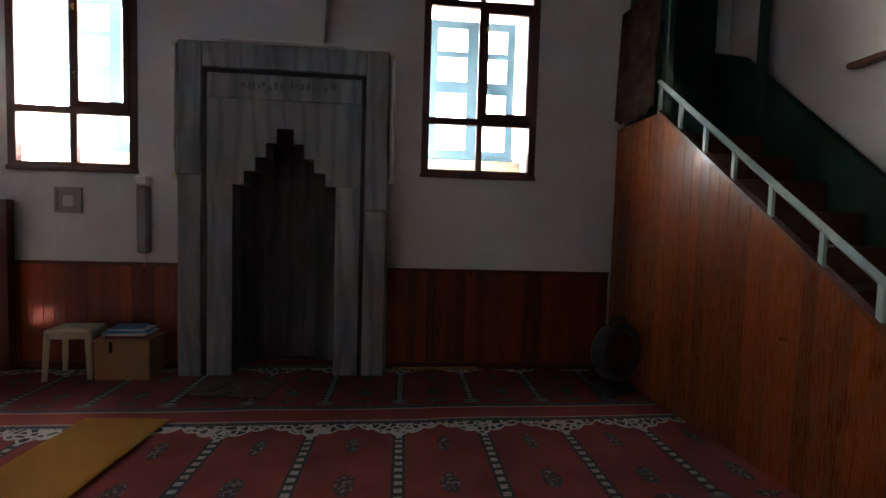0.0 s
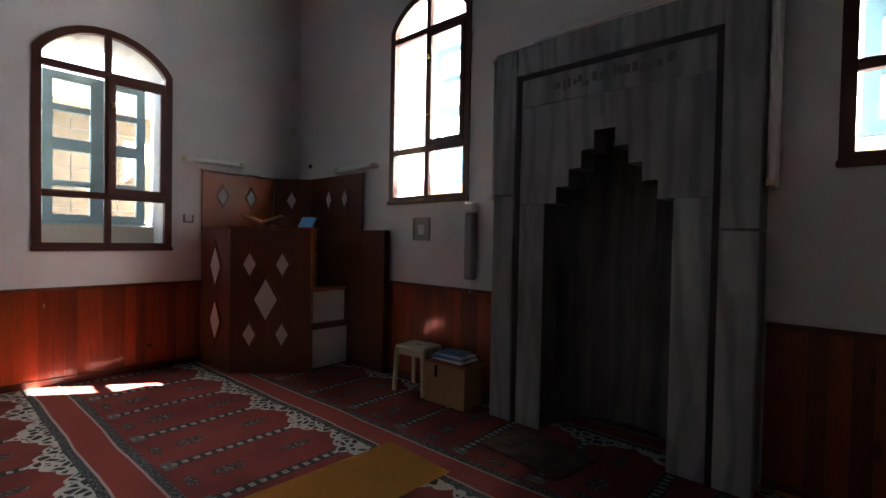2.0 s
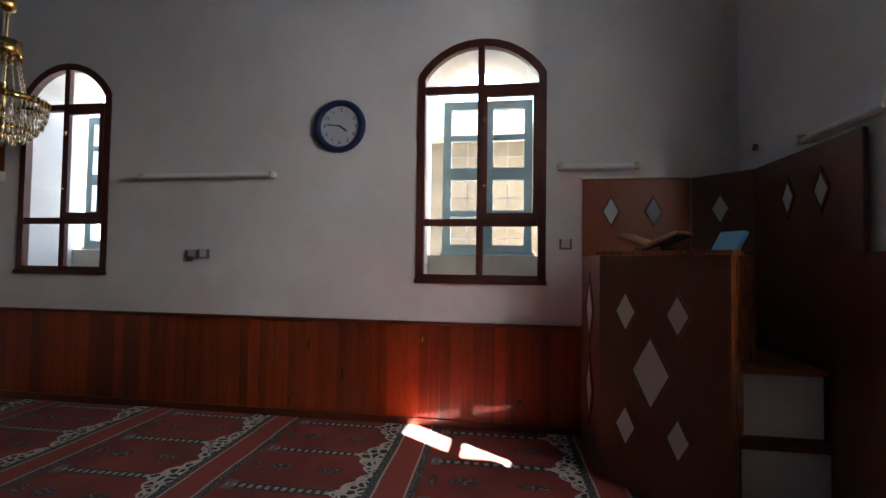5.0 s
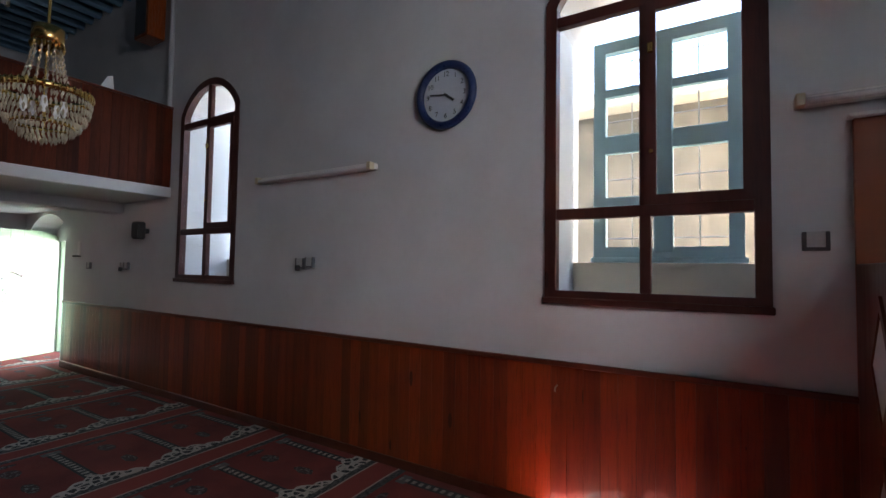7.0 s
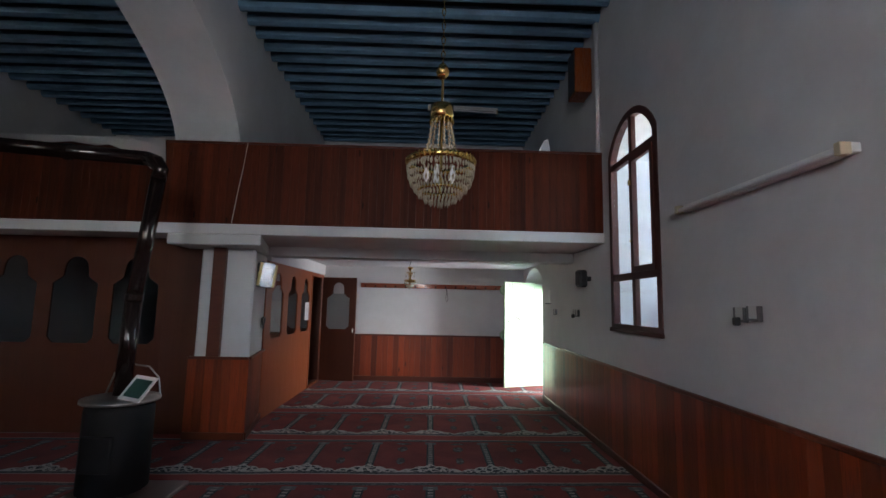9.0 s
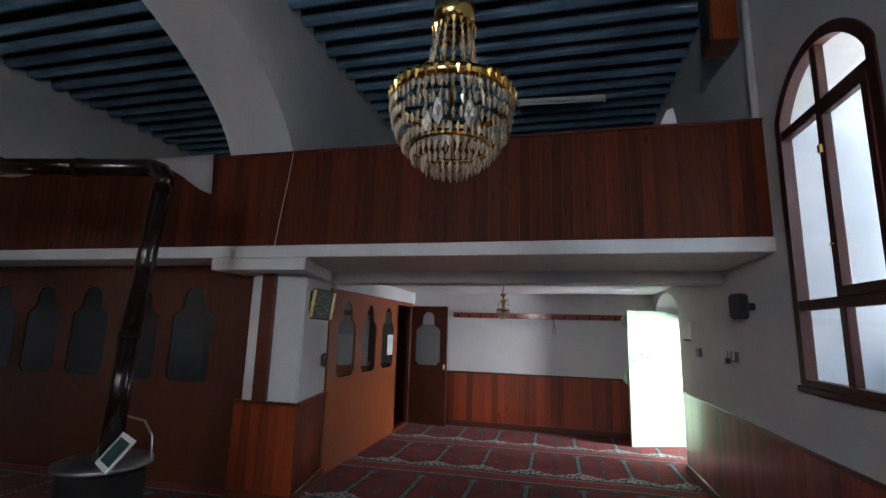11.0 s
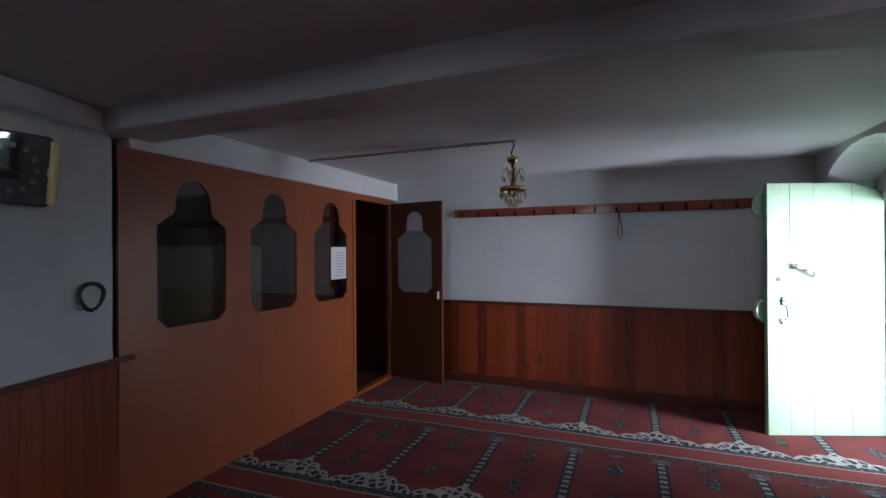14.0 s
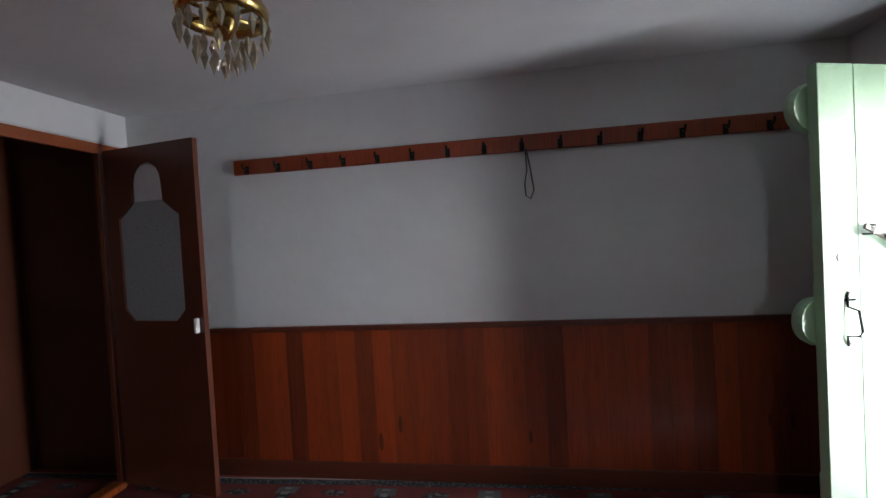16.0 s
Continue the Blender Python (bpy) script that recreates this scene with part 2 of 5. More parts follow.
# Shaded copy of CHIP: weak light is put into its darker colour.
CHIP_SHADED = wooden("brown laminate board darkened for shade", (0.080, 0.018, 0.007), (0.108, 0.026, 0.009), 0.42, 2, 0.3, 2.0, 0.15, 0.0, 0.2)
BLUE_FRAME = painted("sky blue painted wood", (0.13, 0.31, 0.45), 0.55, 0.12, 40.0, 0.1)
# Teal paint made paler: skylight bounced in the reveals is put into the colour.
TEAL_FRAME = painted("teal painted wood lightened for bounce", (0.42, 0.62, 0.66), 0.55, 0.10, 40.0, 0.1)
BLUE_BEAM = painted("faded blue painted beam", (0.17, 0.31, 0.44), 0.75, 0.25, 14.0, 0.3)
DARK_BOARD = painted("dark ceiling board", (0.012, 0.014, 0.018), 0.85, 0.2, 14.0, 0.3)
MARBLE = marble("grey veined marble", (0.41, 0.44, 0.45), (0.12, 0.135, 0.145), True)
MARBLE_DARK = marble("smoky dark marble", (0.53, 0.56, 0.56), (0.13, 0.145, 0.15), True)
BLACK = plain("black inlay stone", (0.012, 0.012, 0.013), 0.35)
WHITE = plain("white enamel", (0.78, 0.78, 0.76), 0.4)
CREAM_PLASTIC = plain("cream moulded plastic", (0.62, 0.55, 0.38), 0.4)
LILY = painted("mint green gloss paint", (0.38, 0.55, 0.36), 0.45, 0.10, 25.0, 0.1)
TEAL_RAIL = painted("pale teal gloss paint", (0.42, 0.58, 0.56), 0.4, 0.08)
GREEN_DARK = painted("dark green gloss paint", (0.02, 0.075, 0.055), 0.5, 0.2)
STEEL = plain("scuffed steel", (0.45, 0.45, 0.44), 0.35, 1.0)
BRASS = plain("polished brass", (0.75, 0.52, 0.18), 0.22, 1.0)
IRON = plain("black stove iron", (0.006, 0.005, 0.005), 0.65, 0.0)
IRON.node_tree.nodes["Principled BSDF"].inputs["Specular IOR Level"].default_value = 0.2
PIPE = plain("brown enamelled stove pipe", (0.02, 0.011, 0.009), 0.18, 0.2)
BLUE_PLASTIC = plain("blue metallic plastic", (0.012, 0.03, 0.11), 0.3)
CLOCK_FACE = plain("pale clock dial", (0.55, 0.60, 0.66), 0.5)
DARK_PLASTIC = plain("dark grey plastic", (0.03, 0.032, 0.035), 0.45)
EDGE_SHADE = plain("grey edge shadow", (0.13, 0.13, 0.14), 0.5)
GREY_CLOTH = painted("grey plastic sheet", (0.27, 0.28, 0.29), 0.6, 0.1)
YELLOW = painted("mustard wool rug", (0.52, 0.23, 0.03), 0.95, 0.12, 200.0, 0.5)
CARDBOARD = painted("tan cardboard", (0.42, 0.22, 0.10), 0.8, 0.1)
PAPER = plain("white paper", (0.72, 0.73, 0.75), 0.7)
PAPER_BLUE = plain("blue paper cover", (0.04, 0.22, 0.45), 0.5)
PAPER_RED = plain("dark red book cover", (0.18, 0.03, 0.03), 0.6)
TAPESTRY = painted("brown patterned wall rug", (0.13, 0.075, 0.05), 0.95, 0.4, 22.0, 0.5, 0.0, 7.0)
SILVER = plain("silver frame", (0.26, 0.25, 0.22), 0.45, 0.8)
DIAMOND = plain("silvery grey inlay", (0.55, 0.55, 0.54), 0.45)
GILT = plain("pale gilt plastic", (0.72, 0.58, 0.26), 0.4, 0.3)
TAN_BOARD = painted("tan fibreboard", (0.60, 0.48, 0.30), 0.7, 0.06)
SCRIPT = plain("worn dark lettering", (0.12, 0.13, 0.13), 0.6)
RUST = plain("dull worn iron", (0.16, 0.15, 0.13), 0.5, 0.5)
CABLE = plain("pale cable", (0.45, 0.40, 0.36), 0.5)
FROST = plain("frosted pane", (0.36, 0.39, 0.40), 0.3)
SOCKET = plain("yellowed plastic", (0.55, 0.55, 0.54), 0.4)
GLASS = glassy("window glass", (0.97, 0.99, 0.98), 0.02, 0.02, 0.3)
DIAL_GLASS = glassy("clock cover glass", (0.9, 0.9, 0.9), 0.03, 0.22, 0.7)
DARK_GLASS = glassy("dark partition glass", (0.62, 0.64, 0.65), 0.015, 0.07, 0.9)
CRYSTAL_M, nt_c, p_c = material("cut crystal")
p_c.inputs["Base Color"].default_value = (0.86, 0.76, 0.58, 1)
p_c.inputs["Transmission Weight"].default_value = 0.65
p_c.inputs["Roughness"].default_value = 0.05
p_c.inputs["IOR"].default_value = 1.5
CARPET = carpet_material()

# ---- mesh helpers ----
def finish(bm, bevel=0.0):
    if bevel:
        bmesh.ops.bevel(bm, geom=bm.edges[:], offset=bevel, segments=1, affect="EDGES")
    bmesh.ops.recalc_face_normals(bm, faces=bm.faces[:])
    return bm


def as_mesh(name, bm, mat, smooth=False):
    me = bpy.data.meshes.new(name)
    bm.to_mesh(me)
    bm.free()
    me.materials.append(mat)
    if smooth:
        for f in me.polygons:
            f.use_smooth = True
    return me


def thing(name, x, y, z, label, category, group="", kind="", rz=0.0):
    ob = new(name)
    ob.empty_display_size = 0.1
    ob.matrix_basis = pose(x, y, z, 0, 0, rz)
    return tagged(ob, label, category, group, kind)


def part(name, bm, mat, parent, label="", smooth=False):
    ob = new(name, as_mesh(name, bm, mat, smooth))
    ob.parent = parent
    if label:
        tagged(ob, label)
    return ob


def solid(name, bm, mat, label, category="", kind="", group="", smooth=False):
    return tagged(new(name, as_mesh(name, bm, mat, smooth)), label, category, group, kind)


def box(x0, y0, z0, x1, y1, z1, bevel=0.0, bm=None):
    own = bm is None
    b = bmesh.new()
    bmesh.ops.create_cube(b, size=1.0)
    bmesh.ops.transform(b, matrix=Matrix.Translation(((x0 + x1) / 2, (y0 + y1) / 2, (z0 + z1) / 2)) @ Matrix.Diagonal((abs(x1 - x0), abs(y1 - y0), abs(z1 - z0), 1)), verts=b.verts)
    if bevel:
        finish(b, bevel)
    if own:
        return b
    return join(bm, b)


def join(bm, b, m=None):
    """Adds bmesh b, moved by m, to bm and frees it."""
    if m is not None:
        bmesh.ops.transform(b, matrix=m, verts=b.verts)
    me = bpy.data.meshes.new("tmp")
    b.to_mesh(me)
    b.free()
    bm.from_mesh(me)
    bpy.data.meshes.remove(me)
    return bm


def rod(p, q, r, n=10, r2=None):
    """A round bar from p to q."""
    p, q = Vector(p), Vector(q)
    b = bmesh.new()
    bmesh.ops.create_cone(b, cap_ends=True, segments=n, radius1=r, radius2=r if r2 is None else r2, depth=(q - p).length)
    rot = (q - p).to_track_quat("Z", "Y").to_matrix().to_4x4()
    bmesh.ops.transform(b, matrix=Matrix.Translation((p + q) / 2) @ rot, verts=b.verts)
    return b


def lathe(profile, n=24, ring=False):
    """A turned body round z from (radius, height) pairs; ring: the profile closes on itself and leaves the middle open."""
    b = bmesh.new()
    rings = []
    for r, z in profile:
        rings.append([b.verts.new((r * math.cos(2 * math.pi * i / n), r * math.sin(2 * math.pi * i / n), z)) for i in range(n)])
    for a, c in zip(rings, rings[1:]):
        for i in range(n):
            b.faces.new((a[i], a[(i + 1) % n], c[(i + 1) % n], c[i]))
    if ring:
        for i in range(n):
            b.faces.new((rings[-1][i], rings[-1][(i + 1) % n], rings[0][(i + 1) % n], rings[0][i]))
    else:
        b.faces.new(rings[0][::-1])
        b.faces.new(rings[-1])
    return finish(b)


def tube(points, r, n=8):
    """A bent pipe through the points."""
    b = bmesh.new()
    pts = [Vector(p) for p in points]
    rings = []
    for i, p in enumerate(pts):
        d = (pts[min(i + 1, len(pts) - 1)] - pts[max(i - 1, 0)]).normalized()
        q = d.to_track_quat("Z", "Y").to_matrix()
        rings.append([b.verts.new(p + q @ Vector((r * math.cos(2 * math.pi * k / n), r * math.sin(2 * math.pi * k / n), 0))) for k in range(n)])
    for a, c in zip(rings, rings[1:]):
        k0 = min(range(n), key=lambda k: (c[k].co - a[0].co).length)
        for k in range(n):
            b.faces.new((a[k], a[(k + 1) % n], c[(k + 1 + k0) % n], c[(k + k0) % n]))
    b.faces.new(rings[0])
    b.faces.new(rings[-1])
    return finish(b)


def slab(outline, depth, bevel=0.0, hole=None):
    """A plate in the x-z plane from an outline, y from 0 to depth; with a hole of as many points it becomes a ring."""
    b = bmesh.new()
    def ring(pts, y):
        return [b.verts.new((x, y, z)) for x, z in pts]
    f, k = ring(outline, 0), ring(outline, depth)
    n = len(outline)
    for i in range(n):
        b.faces.new((f[i], f[(i + 1) % n], k[(i + 1) % n], k[i]))
    if hole is None:
        b.faces.new(f)
        b.faces.new(k[::-1])
    else:
        hf, hk = ring(hole, 0), ring(hole, depth)
        for i in range(n):
            j = (i + 1) % n
            b.faces.new((f[i], f[j], hf[j], hf[i]))
            b.faces.new((k[i], k[j], hk[j], hk[i]))
            b.faces.new((hf[i], hf[j], hk[j], hk[i]))
    return finish(b, bevel)


def arch_top(u, half, spring, rise):
    """Height of a flattened pointed arch at u from its middle."""
    k = min(1.0, abs(u) / half)
    return spring + rise * (1 - k ** 2.1) ** 0.8


def arch_outline(half, z0, spring, rise, inset=0.0, n=14):
    h = half - inset
    pts = [(-h, z0 + inset), (h, z0 + inset)]
    for i in range(n + 1):
        u = h * math.cos(math.pi * i / n)
        pts.append((u, arch_top(u, h, spring, max(rise - inset * 0.6, 0.01)) - inset * 0.4))
    return pts


def wall(name, origin, rz, length, z0, z1, thick, openings, mat, label):
    """A wall along local x from origin; its room side faces local -y. openings: (middle, half width, bottom, spring, rise)."""
    b = bmesh.new()
    cuts = {0.0, length}
    for m, h, zb, sp, ri in openings:
        for i in range(13 if ri else 2):
            cuts.add(round(m + h * math.cos(math.pi * i / (12 if ri else 1)), 5))
    cuts = sorted(cuts)
    V = lambda x, y, z: b.verts.new((x, y, z))
    def quad(a, c, d, e):
        b.faces.new([V(*a), V(*c), V(*d), V(*e)])
    for a, c in zip(cuts, cuts[1:]):
        mid = (a + c) / 2
        hit = [o for o in openings if abs(mid - o[0]) < o[1]]
        spans = [((z0, z0), (z1, z1))]
        if hit:
            m, h, zb, sp, ri = hit[0]
            ta, tc = (arch_top(a - m, h, sp, ri), arch_top(c - m, h, sp, ri)) if ri else (sp, sp)
            spans = [((ta, tc), (z1, z1))]
            quad((a, 0, ta), (c, 0, tc), (c, thick, tc), (a, thick, ta))
            if zb > z0:
                spans.append(((z0, z0), (zb, zb)))
                quad((a, 0, zb), (c, 0, zb), (c, thick, zb), (a, thick, zb))
        for (la, lc), (ha, hc) in spans:
            for y in (0, thick):
                quad((a, y, la), (c, y, lc), (c, y, hc), (a, y, ha))
        quad((a, 0, z1), (c, 0, z1), (c, thick, z1), (a, thick, z1))
    for m, h, zb, sp, ri in openings:
        for x in (m - h, m + h):
            quad((x, 0, zb), (x, 0, sp), (x, thick, sp), (x, thick, zb))
    for x in (0, length):
        quad((x, 0, z0), (x, 0, z1), (x, thick, z1), (x, thick, z0))
    bmesh.ops.remove_doubles(b, verts=b.verts[:], dist=0.0005)
    finish(b)
    ob = solid(name, b, mat, label, "wall", "structure")
    ob.matrix_basis = pose(*origin, 0, 0, rz)
    return ob


PLANKS = {}


def planks(parent, x0, x1, z0, z1, width, mat, y=0.0, thick=0.006, name="plank"):
    """A run of upright tongued boards along local x, in front of y (towards -y); a child of parent each."""
    n = max(1, round((x1 - x0) / width))
    w = (x1 - x0) / n
    key = (round(w, 4), round(z0, 3), round(z1, 3), thick, mat.name)
    if key not in PLANKS:
        e = 0.0012
        b = slab([(-w / 2 + 0.0003, 0), (-w / 2 + e, -thick), (w / 2 - e, -thick), (w / 2 - 0.0003, 0)], z1 - z0)
        bmesh.ops.transform(b, matrix=Matrix(((1, 0, 0, 0), (0, 0, 1, 0), (0, 1, 0, z0), (0, 0, 0, 1))), verts=b.verts)
        PLANKS[key] = as_mesh(name, finish(b), mat)
    for i in range(n):
        ob = new(name, PLANKS[key])
        ob.parent = parent
        ob.location = (x0 + (i + 0.5) * w, y, 0)

# ---- structure ----
XL, XR, YQ, YB, ZC = -5.86, 3.45, 4.77, -7.76, 5.3
WALL = 0.8
FLOOR_BACK = -0.035     # the carpet sinks a little towards the back
# openings: middle along the wall, half width, bottom, spring, rise
QIBLA = [(-3.275, 0.595, 1.965, 3.95, 0.32), (0.725, 0.605, 2.04, 3.95, 0.32)]
LEFT = [(2.465, 0.625, 1.38, 3.40, 0.36), (-2.185, 0.575, 1.395, 3.38, 0.37)]
b = bmesh.new()
gx = 46
for i in range(gx + 1):
    for j in range(gx + 1):
        x, y = XL - 0.75 + (XR - XL + 0.75) * i / gx, YB + (YQ + 0.55 - YB) * j / gx
        b.verts.new((x, y, FLOOR_BACK * min(1.0, max(0.0, (-1.5 - y) / 4.0)) + (0.008 * noise.noise((x * 1.3, y * 1.3, 0)) if 0 < i < gx and 0 < j < gx else 0.0)))
b.verts.ensure_lookup_table()
for i in range(gx):
    for j in range(gx):
        k = i * (gx + 1) + j
        b.faces.new((b.verts[k], b.verts[k + gx + 1], b.verts[k + gx + 2], b.verts[k + 1]))
solid("floor", b, CARPET, "red patterned prayer carpet in rows of niches", "floor", "structure", smooth=True)
solid("floor_base", box(XL - 0.75, YB - 0.8, -0.3, XR + 0.8, YQ + 0.8, -0.085), GROUND, "stone floor under the carpet", "floor", "structure")

wall("wall_south", (XL - WALL, YQ, 0), 0, XR - XL + 2 * WALL, -0.3, 5.9, WALL,
     [(m - XL + WALL, h, zb, sp, ri) for m, h, zb, sp, ri in QIBLA] + [(-1.2 - XL + WALL, 0.5, -0.3, 2.5, 0.0)], PLASTER, "white plastered prayer wall with two arched windows")
DOOR_Y, DOOR_H = -6.80, 0.77
wall("wall_east", (XL, YB, 0), 90, YQ - YB, -0.3, 5.9, WALL,
     [(m - YB, h, zb, sp, ri) for m, h, zb, sp, ri in LEFT] + [(DOOR_Y - YB, DOOR_H, -0.3, 2.12, 0.28)], PLASTER, "white plastered side wall with arched windows and a doorway")
wall("wall_north", (XR + WALL, YB, 0), 180, XR - XL + 2 * WALL, -0.3, 5.9, WALL, [], PLASTER, "white plastered back wall")
wall("wall_west", (XR, YQ, 0), -90, YQ - YB, -0.3, 5.9, WALL, [], PLASTER, "white plastered side wall")

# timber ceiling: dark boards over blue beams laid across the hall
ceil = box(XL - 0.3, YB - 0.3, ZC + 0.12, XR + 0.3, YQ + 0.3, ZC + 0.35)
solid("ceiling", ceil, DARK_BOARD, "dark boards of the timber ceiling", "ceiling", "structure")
bb = bmesh.new()
y = YB + 0.1
while y < YQ:
    w = 0.15 + random.uniform(-0.02, 0.02)
    t = random.uniform(-0.02, 0.02)
    join(bb, rod((XL - 0.05, y + t, ZC + 0.06), (XR + 0.05, y - t, ZC + 0.06), w / 2, 8))
    y += 0.31 + random.uniform(-0.02, 0.02)
solid("ceiling_beams", bb, BLUE_BEAM, "faded blue painted round ceiling beams", "ceiling", "structure")

# long arch that parts the two naves, with the spandrel up to the ceiling
AX0, AX1, AYM, AYH, ASP, ARISE = -1.55, -0.87, 0.68, 4.09, 3.28, 1.68
b = bmesh.new()
prev = None
for i in range(41):
    yy = AYM + AYH * math.cos(math.pi * i / 40)
    zz = ASP + ARISE * math.sin(math.pi * i / 40) ** 0.9
    run = (YQ - yy) / 8.18          # the arch stands slightly askew
    xa, xb = AX0 + 0.28 * run, AX1 + 0.42 * run
    ring = [b.verts.new(c) for c in ((xa, yy, zz), (xb, yy, zz), (xb, yy, ZC + 0.13), (xa, yy, ZC + 0.13))]
    if prev:
        for k in range(4):
            b.faces.new((prev[k], prev[(k + 1) % 4], ring[(k + 1) % 4], ring[k]))
    prev = ring
finish(b)
box(AX0 + 0.28, YB, 2.5, AX1 + 0.42, AYM - AYH + 0.002, ZC + 0.13, 0, b)
solid("arch", b, PLASTER, "white plastered arch between the two naves", "arch", "structure")
solid("arch_bracket", box(AX0 - 0.06, 4.55, 3.21, AX1 + 0.02, YQ, 3.30, 0.01), PLASTER, "white plaster springing of the arch", "arch", "structure")

# gallery slab on beams
GY = -2.95
b = box(XL, -4.30, 2.413, XR, GY - 0.10, 2.54)
box(XL, YB, 2.44, XR, -4.302, 2.54, 0, b)
solid("gallery_slab", b, PLASTER, "white plastered slab of the gallery", "ceiling", "structure")
solid("gallery_fascia", box(XL, GY - 0.10, 2.41, XR, GY, 2.535, 0.008), PLASTER, "white plastered front edge of the gallery", "beam", "structure")
solid("gallery_beam", box(XL, -4.45, 2.278, -1.42, -4.14, 2.435, 0.01), PLASTER, "white plastered beam under the gallery", "beam", "structure")


def standing(outline, z0, z1, bevel=0.0):
    """An upright prism over a floor outline."""
    b = slab(outline, z1 - z0)
    bmesh.ops.transform(b, matrix=Matrix(((1, 0, 0, 0), (0, 0, 1, 0), (0, 1, 0, z0), (0, 0, 0, 1))), verts=b.verts)
    return finish(b, bevel)


solid("gallery_beam", standing([(-1.765, GY - 0.004), (-0.665, GY - 0.004), (-0.665, -4.3), (-1.40, -4.3)], 2.285, 2.409, 0.01), PLASTER, "white plastered capital beam over the pillar", "beam", "structure")
solid("gallery_beam", box(-1.435, YB, 2.22, -1.28, -4.30, 2.445, 0.01), PLASTER, "white plastered beam over the partition", "beam", "structure")
solid("pillar", standing([(-1.575, -3.316), (-0.905, -3.316), (-0.905, -4.235), (-1.40, -4.235)], -0.05, 2.284, 0.03), PLASTER, "thick white plastered pillar under the gallery", "pillar", "structure")

# ---- wainscots ----
def wainscot(name, x, y, rz, spans, z1, label, mat=DADO, width=0.105):
    root = thing(name, x, y, 0, label, "wainscot", "", "structure", rz)
    for a, c in spans:
        part("backing", box(a, -0.006, -0.07, c, -0.001, z1 - 0.01), DADO_CAP, root)
        part("moulding", box(a, -0.034, z1 - 0.012, c, -0.002, z1 + 0.022, 0.005), DADO_CAP, root, "dark varnished cap moulding")
        part("skirting", box(a, -0.028, -0.07, c, -0.002, 0.07, 0.004), DADO_CAP, root)
    for a, c in spans:
        planks(root, a, c, 0.07, z1 - 0.012, width, mat, -0.006)
    return root


wainscot("wainscot_south", 0, YQ, 0, [(XL, -2.22), (-0.20, 2.20)], 1.05, "red varnished board wainscot under the prayer wall windows")
wainscot("wainscot_east", XL, 0, 90, [(-5.97, YQ - 0.05)], 0.975, "red varnished board wainscot along the window wall")
wainscot("wainscot_north", 0, YB, 180, [(1.45, 5.84)], 0.94, "red varnished board wainscot on the back wall", DADO, 0.12)
wainscot("pillar_wainscot", -1.583, -3.292, -79.2, [(0.0, 1.06)], 0.935, "red varnished boards round the pillar foot")
wainscot("pillar_wainscot", 0, -3.299, 180, [(0.86, 1.592)], 0.935, "red varnished boards round the pillar foot")

